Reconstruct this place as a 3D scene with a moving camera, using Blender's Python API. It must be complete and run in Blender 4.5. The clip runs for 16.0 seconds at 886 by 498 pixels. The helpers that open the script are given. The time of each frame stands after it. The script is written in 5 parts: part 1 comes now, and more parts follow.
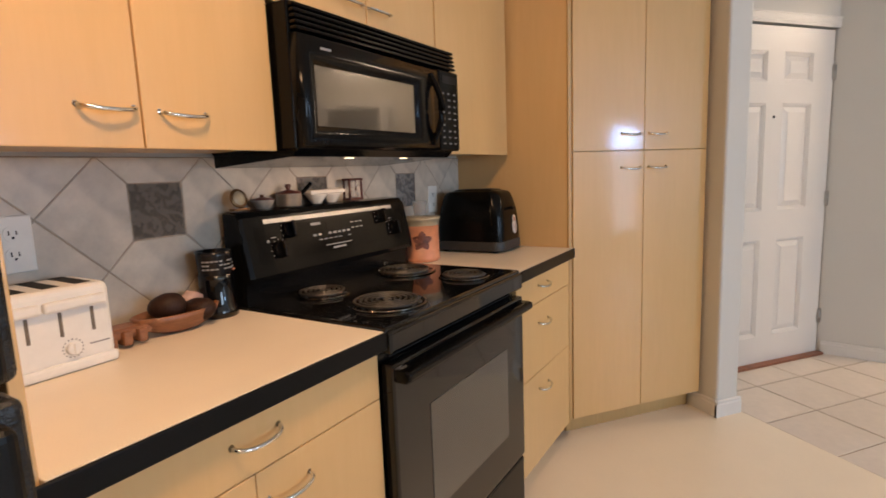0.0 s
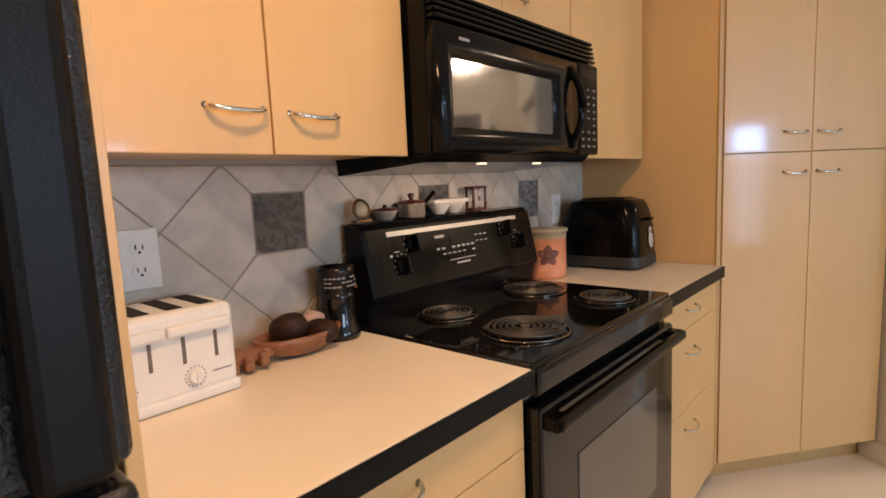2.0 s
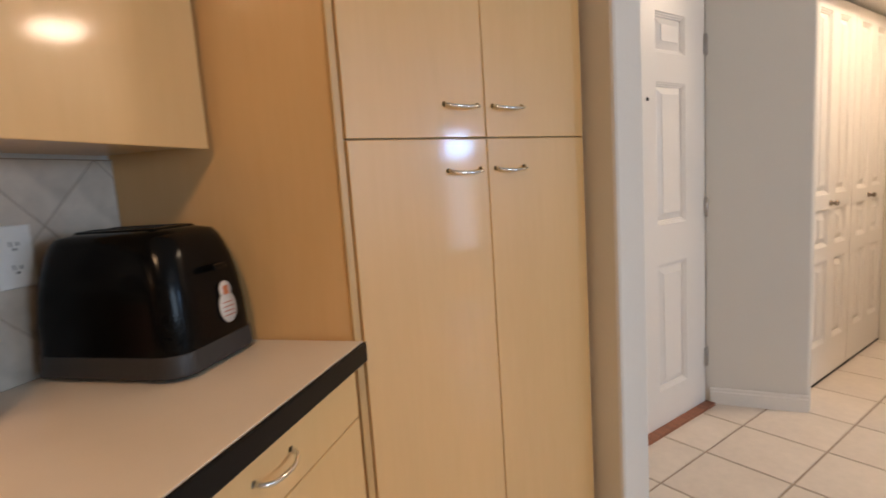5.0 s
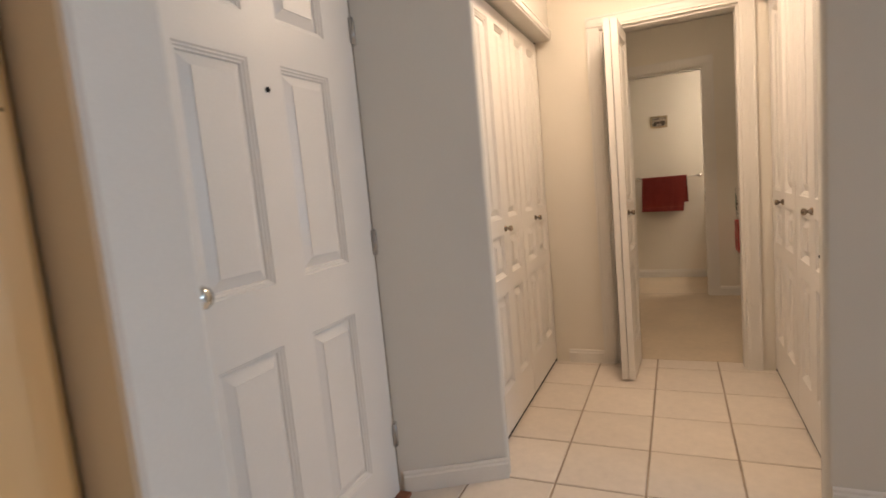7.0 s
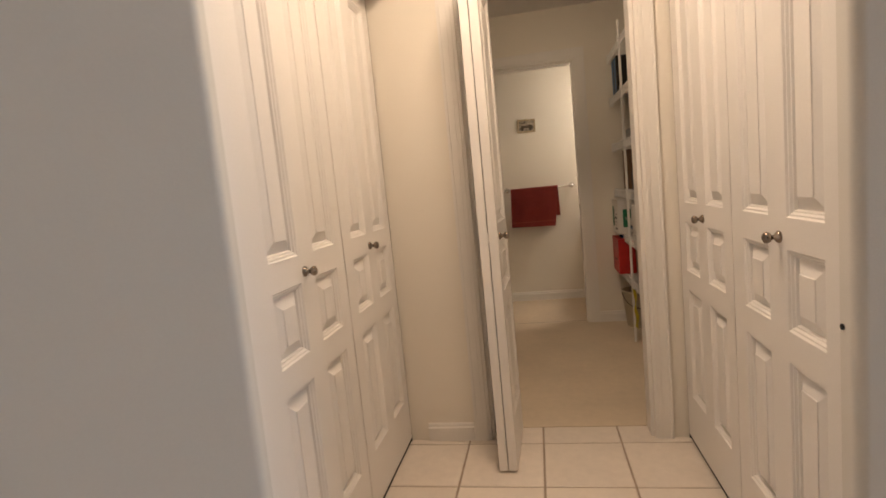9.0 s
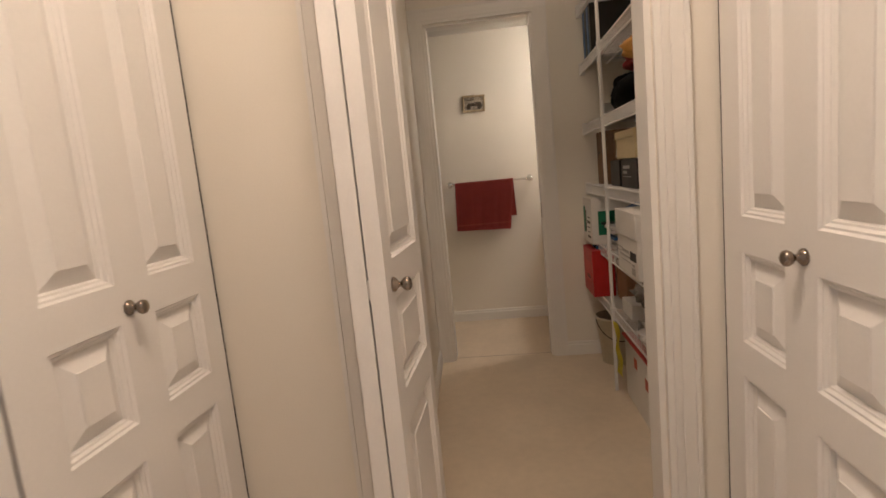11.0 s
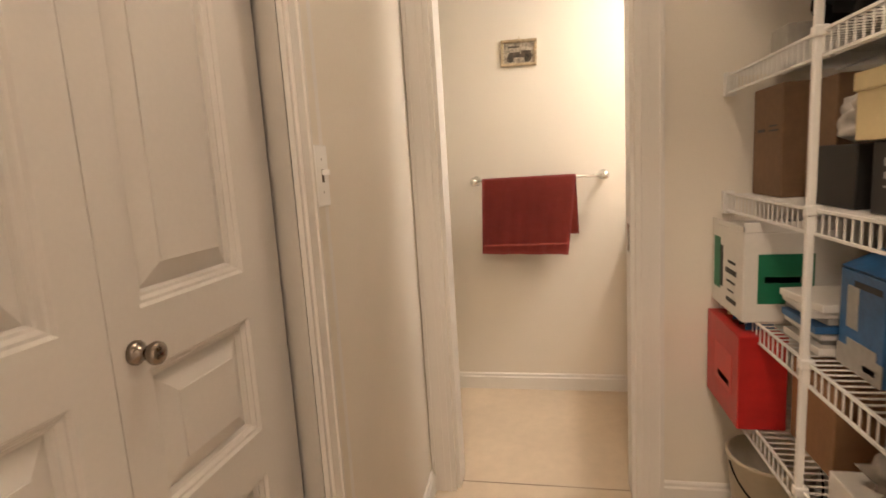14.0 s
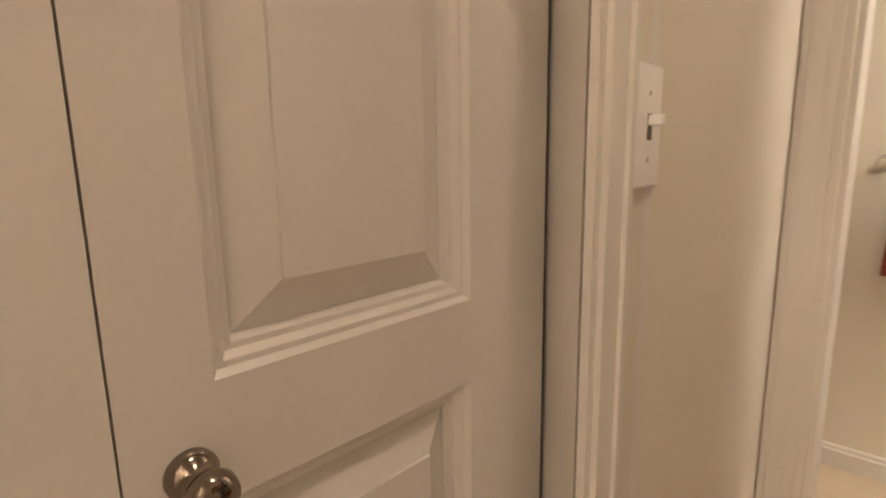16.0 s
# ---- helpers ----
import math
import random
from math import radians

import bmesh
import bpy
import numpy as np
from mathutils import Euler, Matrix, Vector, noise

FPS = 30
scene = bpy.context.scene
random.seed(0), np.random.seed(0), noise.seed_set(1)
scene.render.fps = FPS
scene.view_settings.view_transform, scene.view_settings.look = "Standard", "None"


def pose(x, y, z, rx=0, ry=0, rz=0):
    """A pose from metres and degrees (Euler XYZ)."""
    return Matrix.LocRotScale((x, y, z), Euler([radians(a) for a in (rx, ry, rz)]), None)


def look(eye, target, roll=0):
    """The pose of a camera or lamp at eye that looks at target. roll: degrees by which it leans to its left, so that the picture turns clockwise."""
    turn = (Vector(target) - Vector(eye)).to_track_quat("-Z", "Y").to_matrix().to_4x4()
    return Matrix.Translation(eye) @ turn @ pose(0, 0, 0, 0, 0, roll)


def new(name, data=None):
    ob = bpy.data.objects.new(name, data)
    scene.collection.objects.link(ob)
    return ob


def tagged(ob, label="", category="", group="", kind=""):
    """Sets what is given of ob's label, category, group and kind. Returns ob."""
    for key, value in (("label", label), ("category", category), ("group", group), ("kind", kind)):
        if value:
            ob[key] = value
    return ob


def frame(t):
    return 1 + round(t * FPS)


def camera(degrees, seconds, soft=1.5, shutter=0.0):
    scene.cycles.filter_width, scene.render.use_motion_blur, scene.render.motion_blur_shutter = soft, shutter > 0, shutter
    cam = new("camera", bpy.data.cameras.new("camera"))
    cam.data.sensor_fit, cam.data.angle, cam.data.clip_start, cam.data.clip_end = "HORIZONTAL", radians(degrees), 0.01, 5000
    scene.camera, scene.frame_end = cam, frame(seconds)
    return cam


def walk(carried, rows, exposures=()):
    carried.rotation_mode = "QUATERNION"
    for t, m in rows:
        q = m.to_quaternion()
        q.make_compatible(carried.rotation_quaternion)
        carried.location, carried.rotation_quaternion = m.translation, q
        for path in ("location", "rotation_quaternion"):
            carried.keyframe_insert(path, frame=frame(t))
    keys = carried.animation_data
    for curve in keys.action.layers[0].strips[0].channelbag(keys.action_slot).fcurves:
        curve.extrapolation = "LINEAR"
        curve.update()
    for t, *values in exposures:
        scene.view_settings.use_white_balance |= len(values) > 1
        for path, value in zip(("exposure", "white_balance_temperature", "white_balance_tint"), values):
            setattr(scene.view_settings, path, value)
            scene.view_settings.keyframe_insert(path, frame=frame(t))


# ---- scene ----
# The rebuilt place: a galley kitchen, an entry with two closets, a laundry passage with wire shelving, a small bathroom.
cam = camera(79.6, 16.0, soft=1.6, shutter=0.3)
PATH = [
    (0, (0.135, 0.161, 1.271), (-1.728, 0.831, 0.986), -2.2),
    (0.5, (0.11, 0.138, 1.27), (-1.798, 0.664, 0.983), -1.9),
    (1, (0.077, 0.128, 1.277), (-1.857, 0.548, 0.99), -1.8),
    (1.5, (0.016, 0.116, 1.281), (-1.934, 0.473, 1.013), -1.9),
    (2, (-0.08, 0.097, 1.276), (-2.034, 0.445, 1.032), -2.6),
    (2.5, (-0.186, 0.159, 1.274), (-2.135, 0.544, 1.044), -3.4),
    (3, (-0.302, 0.317, 1.274), (-2.235, 0.77, 1.038), -3.3),
    (3.5, (-0.443, 0.462, 1.272), (-2.326, 1.087, 1.024), -2.5),
    (4, (-0.634, 0.607, 1.274), (-2.433, 1.442, 1.015), -3.3),
    (4.5, (-0.763, 0.803, 1.259), (-2.484, 1.788, 0.996), -3.9),
    (5, (-0.875, 0.992, 1.245), (-2.473, 2.166, 0.982), -3.9),
    (5.2, (-0.938, 1.055, 1.255), (-2.445, 2.34, 0.977), -3.9),
    (7.3, (-1.175, 2.027, 1.185), (-1.894, 3.88, 0.961), -5.8),
    (7.5, (-1.186, 2.135, 1.178), (-1.849, 4.009, 0.952), -6.0),
    (8, (-1.189, 2.411, 1.172), (-1.751, 4.317, 0.952), -4.9),
    (8.5, (-1.224, 2.664, 1.166), (-1.698, 4.595, 0.952), -5.2),
    (9, (-1.251, 2.912, 1.172), (-1.61, 4.866, 0.948), -5.6),
    (9.2, (-1.236, 3.025, 1.171), (-1.565, 4.984, 0.94), -5.2),
    (11.5, (-1.189, 4.264, 1.173), (-1.379, 6.235, 0.895), -5.3),
    (12, (-1.18, 4.561, 1.173), (-1.351, 6.534, 0.896), -4.7),
    (12.5, (-1.149, 4.795, 1.165), (-1.354, 6.767, 0.9), -3.9),
    (13, (-1.154, 4.999, 1.173), (-1.405, 6.961, 0.881), -4.1),
    (13.5, (-1.17, 5.221, 1.166), (-1.46, 7.178, 0.873), -3.8),
    (14, (-1.157, 5.452, 1.164), (-1.566, 7.386, 0.865), -3.5),
    (14.5, (-1.218, 5.619, 1.168), (-1.772, 7.516, 0.858), -2.4),
    (15, (-1.286, 5.717, 1.166), (-2.031, 7.546, 0.85), -2.0),
    (15.5, (-1.341, 5.802, 1.149), (-2.411, 7.459, 0.82), -1.9),
    (16, (-1.36, 5.882, 1.145), (-2.724, 7.299, 0.783), -0.9),
]
EXPOSURES = [(0.0, 0.03, 6450, 10), (1.0, 0.06, 6400, 10), (2.5, 0.12, 6400, 10), (3.5, 0.32, 6350, 10), (4.5, 0.30, 6400, 10), (5.2, -0.14, 6450, 10), (7.3, -0.36, 6500, 10), (9.2, -0.38, 6350, 10), (11.3, -0.25, 5800, 10),
             (12.0, -0.02, 5750, 10), (12.6, 0.26, 6000, 10), (13.5, 0.70, 6100, 10), (14.0, 0.74, 6100, 10), (15.0, 0.52, 6250, 10), (15.5, 0.50, 6250, 10), (16.0, 0.62, 6250, 10)]
walk(cam, [(t, look(eye, target, roll)) for t, eye, target, roll in PATH], EXPOSURES)

# ---- world and lights ----
world = bpy.data.worlds.new("sky")
scene.world = world
world.use_nodes = True
wn = world.node_tree
sky = wn.nodes.new("ShaderNodeTexSky")
sky.sky_type, sky.sun_disc = "NISHITA", False
sky.sun_elevation, sky.sun_rotation = radians(35), radians(200)
wn.links.new(sky.outputs[0], wn.nodes["Background"].inputs[0])
wn.nodes["Background"].inputs[1].default_value = 0.12


def lamp(name, kind, energy, colour, place, size=0.1, target=None, size_y=None):
    data = bpy.data.lights.new(name, kind)
    data.energy, data.color = energy, colour
    if kind == "AREA":
        data.shape = "RECTANGLE"
        data.size, data.size_y = size, size_y or size
    else:
        data.shadow_soft_size = size
    ob = new(name, data)
    ob.matrix_world = look(place, target) if target else pose(*place)
    return ob


WARM = (1.0, 0.615, 0.34)
WARM2 = (1.0, 0.75, 0.54)
WARM3 = (1.0, 0.76, 0.54)
DAY = (0.60, 0.78, 1.0)
KITCHEN_LAMP = (-0.12, 0.23, 2.44)
HALL_LAMP = (-1.25, 4.45, 2.44)
LAUNDRY_LAMP = (-1.06, 6.20, 2.44)
BATH_LAMP = (-0.34, 7.62, 2.20)
KITCHEN_GLOW, HALL_GLOW, LAUNDRY_GLOW, BATH_GLOW = 82.0, 80.0, 28.0, 80.0
for k in (0.24, 0.50):
    spot = (-1.4568 + 0.24 * 0.78369 - k * 0.62115, 0.0671 + 0.24 * 0.62115 + k * 0.78369)
    lamp("hood_light", "AREA", 0.45, WARM, (*spot, 1.296), 0.05, (spot[0] - 0.05, spot[1] - 0.04, 1.0), 0.05)
# daylight in the living-room window and in the glazed balcony door, bright sky above, the dim parapet below
lamp("window_daylight", "AREA", 62, DAY, (3.14, 3.05, 1.5), 1.6, (0.0, 3.05, 1.35), 1.2)
lamp("door_daylight", "AREA", 40, (0.36, 0.60, 1.0), (3.18, 5.84, 1.70), 0.46, (0.0, 5.84, 1.70), 0.34)
lamp("door_low_daylight", "AREA", 15, (0.62, 0.78, 1.0), (3.18, 5.84, 0.85), 0.46, (0.0, 5.84, 0.85), 1.25)

# ---- tools ----
KA = 38.4
K = pose(-0.86207 - 0.59469, -0.68326 + 0.75038, 0, 0, 0, KA)  # kitchen run: x out from the wall, y along it


def bm_new():
    return bmesh.new()


def box(bm, x0, x1, y0, y1, z0, z1, bevel=0.0, seg=2):
    part_bm = bmesh.new() if bevel else bm
    m = Matrix.Translation(((x0 + x1) / 2, (y0 + y1) / 2, (z0 + z1) / 2)) @ Matrix.Diagonal((abs(x1 - x0), abs(y1 - y0), abs(z1 - z0), 1))
    bmesh.ops.create_cube(part_bm, size=1, matrix=m)
    if bevel:
        bmesh.ops.bevel(part_bm, geom=part_bm.edges[:], offset=bevel, segments=seg, profile=0.5, affect="EDGES", clamp_overlap=True)
        merge(bm, part_bm)
    return bm


def merge(bm, other, m=None):
    if m is not None:
        bmesh.ops.transform(other, matrix=m, verts=other.verts[:])
    table = {v: bm.verts.new(v.co) for v in other.verts}
    for f in other.faces:
        g = bm.faces.new([table[v] for v in f.verts])
        g.smooth = f.smooth
    other.free()


def cyl(bm, p, r, h, axis="z", r2=None, n=24, bevel=0.0, smooth=True):
    """A cylinder whose base centre is p."""
    other = bmesh.new()
    bmesh.ops.create_cone(other, cap_ends=True, segments=n, radius1=r, radius2=r if r2 is None else r2, depth=h)
    bmesh.ops.translate(other, vec=(0, 0, h / 2), verts=other.verts[:])
    if bevel:
        rim = [e for e in other.edges if abs(e.verts[0].co.z - e.verts[1].co.z) < 1e-6]
        bmesh.ops.bevel(other, geom=rim, offset=bevel, segments=2, affect="EDGES")
    for f in other.faces:
        f.smooth = smooth and len(f.verts) == 4
    turn = {"z": pose(0, 0, 0), "x": pose(0, 0, 0, 0, 90, 0), "y": pose(0, 0, 0, -90, 0, 0)}[axis]
    merge(bm, other, Matrix.Translation(p) @ turn)
    return bm


def lathe(bm, profile, n=28, m=None):
    """Turns (radius, height) pairs round z."""
    other = bmesh.new()
    rings = []
    for r, z in profile:
        if r < 1e-5:
            rings.append([other.verts.new((0, 0, z))])
        else:
            rings.append([other.verts.new((r * math.cos(2 * math.pi * k / n), r * math.sin(2 * math.pi * k / n), z)) for k in range(n)])
    for a, b in zip(rings, rings[1:]):
        for k in range(n):
            q = [a[k % len(a)], a[(k + 1) % len(a)], b[(k + 1) % len(b)], b[k % len(b)]]
            q = list(dict.fromkeys(q))
            if len(q) > 2:
                other.faces.new(q).smooth = True
    merge(bm, other, m)
    return bm


def tube(bm, pts, r, n=8, closed=False):
    """A round bar along points."""
    pts = [Vector(p) for p in pts]
    rings = []
    count = len(pts)
    for i, p in enumerate(pts):
        a = pts[i - 1] if i or closed else p
        b = pts[(i + 1) % count] if i < count - 1 or closed else p
        d = (b - a).normalized()
        side = d.cross(Vector((0, 0, 1)))
        if side.length < 0.05:
            side = d.cross(Vector((1, 0, 0)))
        side.normalize()
        up = side.cross(d)
        rings.append([bm.verts.new(p + r * (math.cos(2 * math.pi * k / n) * side + math.sin(2 * math.pi * k / n) * up)) for k in range(n)])
    pairs = list(zip(rings, rings[1:])) + ([(rings[-1], rings[0])] if closed else [])
    for a, b in pairs:
        for k in range(n):
            bm.faces.new((a[k], a[(k + 1) % n], b[(k + 1) % n], b[k])).smooth = True
    if not closed:
        bm.faces.new(rings[0][::-1])
        bm.faces.new(rings[-1])
    return bm


def prism(bm, outline, z0, z1):
    """An upright prism over an outline of (x, y)."""
    low = [bm.verts.new((x, y, z0)) for x, y in outline]
    high = [bm.verts.new((x, y, z1)) for x, y in outline]
    bm.faces.new(low[::-1])
    bm.faces.new(high)
    n = len(outline)
    for i in range(n):
        bm.faces.new((low[i], low[(i + 1) % n], high[(i + 1) % n], high[i]))
    return bm


def mesh_of(name, bm, material):
    bmesh.ops.recalc_face_normals(bm, faces=bm.faces[:])
    me = bpy.data.meshes.new(name)
    bm.to_mesh(me)
    bm.free()
    me.materials.append(material)
    return me


def part(name, bm, material, parent, label=""):
    ob = new(name, mesh_of(name, bm, material))
    ob.parent = parent
    if label:
        ob["label"] = label
    return ob


def thing(name, m, label, category, group="", kind=""):
    ob = new(name)
    ob.empty_display_size = 0.05
    ob.matrix_world = m
    return tagged(ob, label, category, group, kind)


def solid(name, bm, material, label, category, kind="", group="", m=None):
    ob = new(name, mesh_of(name, bm, material))
    if m is not None:
        ob.matrix_world = m
    return tagged(ob, label, category, group, kind)


def structure(name, boxes, material, label, category, m=None, bevel=0.0):
    bm = bm_new()
    for b in boxes:
        box(bm, *b, bevel=bevel)
    return solid(name, bm, material, label, category, "structure", m=m)


# ---- materials ----
def nodes_of(name):
    mat = bpy.data.materials.new(name)
    mat.use_nodes = True
    return mat, mat.node_tree.nodes, mat.node_tree.links, mat.node_tree.nodes["Principled BSDF"]


def coords(n, l, scale=(1, 1, 1)):
    tc, mp = n.new("ShaderNodeTexCoord"), n.new("ShaderNodeMapping")
    mp.inputs["Scale"].default_value = scale
    l.new(tc.outputs["Object"], mp.inputs[0])
    return mp.outputs[0]


def noise_node(n, l, vec, scale, detail=4.0, rough=0.55):
    t = n.new("ShaderNodeTexNoise")
    t.inputs["Scale"].default_value, t.inputs["Detail"].default_value, t.inputs["Roughness"].default_value = scale, detail, rough
    l.new(vec, t.inputs["Vector"])
    return t.outputs[0]


def ramp(n, l, fac, a, b, lo=0.3, hi=0.7):
    r = n.new("ShaderNodeValToRGB")
    r.color_ramp.elements[0].position, r.color_ramp.elements[1].position = lo, hi
    r.color_ramp.elements[0].color, r.color_ramp.elements[1].color = (*a, 1), (*b, 1)
    l.new(fac, r.inputs[0])
    return r.outputs[0]


def mix(n, l, a, b, fac, mode="MULTIPLY"):
    m = n.new("ShaderNodeMix")
    m.data_type, m.blend_type = "RGBA", mode
    if isinstance(fac, float):
        m.inputs[0].default_value = fac
    else:
        l.new(fac, m.inputs[0])
    for sock, v in ((m.inputs[6], a), (m.inputs[7], b)):
        if isinstance(v, tuple):
            sock.default_value = (*v, 1)
        else:
            l.new(v, sock)
    return m.outputs[2]


def surface(name, colour, rough=0.5, metal=0.0, vary=0.06, scale=3.0, fine=60.0, bump=0.0, bump_scale=120.0, coat=0.0,
            rough_vary=0.08, stretch=(1, 1, 1), spec=0.5, pieces=0.0):
    """A plain stuff: two scales of tone, uneven gloss, fine relief; pieces: how far single pieces differ in tone."""
    mat, n, l, p = nodes_of(name)
    vec = coords(n, l, stretch)
    big, small = noise_node(n, l, vec, scale, 3), noise_node(n, l, vec, fine, 5, 0.6)
    dark = tuple(c * (1 - vary * 2.2) for c in colour)
    light = tuple(min(1.0, c * (1 + vary)) for c in colour)
    tone = ramp(n, l, big, dark, light, 0.25, 0.75)
    grain = ramp(n, l, small, (1 - vary * 1.4,) * 3, (1.0, 1.0, 1.0), 0.3, 0.65)
    out = mix(n, l, tone, grain, 1.0)
    if pieces:
        info = n.new("ShaderNodeObjectInfo")
        out = mix(n, l, out, ramp(n, l, info.outputs["Random"], (1 - pieces,) * 3, (1.0, 1.0, 1.0), 0.0, 1.0), 1.0)
    l.new(out, p.inputs["Base Color"])
    rr = n.new("ShaderNodeMapRange")
    rr.inputs["To Min"].default_value, rr.inputs["To Max"].default_value = max(0.02, rough - rough_vary), min(1, rough + rough_vary)
    l.new(big, rr.inputs[0])
    l.new(rr.outputs[0], p.inputs["Roughness"])
    p.inputs["Metallic"].default_value, p.inputs["Coat Weight"].default_value = metal, coat
    p.inputs["Coat Roughness"].default_value = 0.12
    p.inputs["Specular IOR Level"].default_value = spec
    if bump:
        b = n.new("ShaderNodeBump")
        b.inputs["Strength"].default_value, b.inputs["Distance"].default_value = bump, 0.002
        l.new(noise_node(n, l, vec, bump_scale, 3), b.inputs["Height"])
        l.new(b.outputs[0], p.inputs["Normal"])
    return mat


def wood(name, a, b, grain=(30, 30, 1.6), rough=0.32, coat=0.25, vary_big=0.12):
    """Veneer or timber with its grain along the axis whose scale is smallest."""
    mat, n, l, p = nodes_of(name)
    vec = coords(n, l, grain)
    fine = noise_node(n, l, vec, 3.0, 6, 0.65)
    broad = noise_node(n, l, coords(n, l, tuple(g * 0.25 for g in grain)), 1.3, 2)
    tone = ramp(n, l, fine, a, b, 0.32, 0.68)
    shade = ramp(n, l, broad, (1 - vary_big,) * 3, (1.0, 1.0, 1.0), 0.3, 0.7)
    l.new(mix(n, l, tone, shade, 1.0), p.inputs["Base Color"])
    rr = n.new("ShaderNodeMapRange")
    rr.inputs["To Min"].default_value, rr.inputs["To Max"].default_value = rough - 0.05, rough + 0.08
    l.new(broad, rr.inputs[0])
    l.new(rr.outputs[0], p.inputs["Roughness"])
    p.inputs["Coat Weight"].default_value, p.inputs["Coat Roughness"].default_value = coat, 0.09
    bp = n.new("ShaderNodeBump")
    bp.inputs["Strength"].default_value, bp.inputs["Distance"].default_value = 0.05, 0.001
    l.new(fine, bp.inputs["Height"])
    l.new(bp.outputs[0], p.inputs["Normal"])
    return mat


def glow(name, colour, strength):
    mat, n, l, p = nodes_of(name)
    p.inputs["Base Color"].default_value = (*colour, 1)
    p.inputs["Emission Color"].default_value, p.inputs["Emission Strength"].default_value = (*colour, 1), strength
    return mat


def glass(name, colour=(1, 1, 1), rough=0.0, alpha=1.0):
    mat, n, l, p = nodes_of(name)
    p.inputs["Base Color"].default_value = (*colour, 1)
    p.inputs["Transmission Weight"].default_value, p.inputs["Roughness"].default_value = 1.0, rough
    p.inputs["IOR"].default_value = 1.1
    return mat


MAPLE = wood("maple_veneer", (0.705, 0.442, 0.186), (0.73, 0.464, 0.202), grain=(16, 16, 1.6), rough=0.34, coat=0.45, vary_big=0.05)
MAPLE_DARK = wood("maple_edge", (0.60, 0.375, 0.145), (0.66, 0.42, 0.17), rough=0.4, coat=0.1)
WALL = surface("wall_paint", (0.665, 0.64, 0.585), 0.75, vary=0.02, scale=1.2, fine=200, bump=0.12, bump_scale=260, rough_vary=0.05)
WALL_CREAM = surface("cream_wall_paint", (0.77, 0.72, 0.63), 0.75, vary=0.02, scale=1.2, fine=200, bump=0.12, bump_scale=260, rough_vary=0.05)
CEILING = surface("ceiling_paint", (0.72, 0.70, 0.66), 0.9, vary=0.03, scale=2, fine=90, bump=0.4, bump_scale=90)
TRIM = surface("trim_paint", (0.76, 0.73, 0.68), 0.42, vary=0.02, scale=2, fine=90, bump=0.05, bump_scale=80)
DOOR = surface("door_paint", (0.78, 0.75, 0.71), 0.38, vary=0.02, scale=1.5, fine=140, bump=0.06, bump_scale=(200))
VINYL = surface("vinyl_floor", (0.87, 0.775, 0.62), 0.3, vary=0.012, scale=5, fine=70, bump=0.02, bump_scale=140, rough_vary=0.01)
VINYL2 = surface("laundry_vinyl", (0.66, 0.55, 0.41), 0.5, vary=0.05, scale=2.6, fine=22, bump=0.05, bump_scale=60)
CERAMIC = surface("floor_tile_glaze", (0.78, 0.70, 0.61), 0.36, vary=0.05, scale=4, fine=30, bump=0.08, bump_scale=30, pieces=0.08)
GROUT = surface("grout", (0.42, 0.34, 0.26), 0.9, vary=0.12, scale=5, fine=80, bump=0.3, bump_scale=200)
STONE = surface("backsplash_tile_glaze", (0.64, 0.56, 0.46), 0.34, vary=0.11, scale=9, fine=28, bump=0.1, bump_scale=25, pieces=0.1)
STONE_GROUT = surface("backsplash_grout", (0.40, 0.33, 0.26), 0.9, vary=0.1)
LAMINATE = surface("counter_laminate", (0.86, 0.76, 0.62), 0.34, vary=0.025, scale=5, fine=300, bump=0.03, bump_scale=300)
BLACK_EDGE = surface("black_edge_band", (0.005, 0.005, 0.005), 0.4, vary=0.1, spec=0.15, bump=0.1, bump_scale=300)
BLACK_GLOSS = surface("black_enamel", (0.005, 0.005, 0.0055), 0.06, vary=0.1, spec=0.5, scale=4, rough_vary=0.03)
BLACK_SATIN = surface("black_satin_plastic", (0.005, 0.005, 0.005), 0.14, rough_vary=0.04, vary=0.1, scale=4, bump=0.03, bump_scale=400, spec=0.16)
BLACK_GRAIN = surface("black_pebbled_enamel", (0.008, 0.009, 0.011), 0.24, vary=0.1, bump=1.0, bump_scale=230)
BLACK_MATTE = surface("black_handle_plastic", (0.006, 0.006, 0.006), 0.38, vary=0.1, bump=0.2, bump_scale=400, spec=0.2)
BLACK_GLASS = surface("dark_glass", (0.02, 0.02, 0.02), 0.05, vary=0.02, coat=1.0, rough_vary=0.02, spec=0.9)
BLACK_PANEL = surface("black_panel_plastic", (0.004, 0.004, 0.004), 0.10, vary=0.1, scale=4, spec=0.14, rough_vary=0.04)
BLACK_MOULDED = surface("black_moulded_plastic", (0.004, 0.004, 0.004), 0.17, vary=0.1, scale=5, spec=0.13, rough_vary=0.05)
SMOKED = surface("smoked_plastic", (0.012, 0.011, 0.011), 0.08, vary=0.05, spec=0.3, rough_vary=0.02)
CLEAR_PLASTIC = surface("cloudy_clear_plastic", (0.72, 0.70, 0.67), 0.12, vary=0.04)
CLEAR_PLASTIC.node_tree.nodes["Principled BSDF"].inputs["Alpha"].default_value = 0.34
OVEN_GLASS = surface("oven_glass", (0.045, 0.045, 0.043), 0.12, vary=0.05, coat=0.6, rough_vary=0.03)
CHROME = surface("chrome", (0.80, 0.79, 0.76), 0.12, 1.0, vary=0.03, rough_vary=0.04)
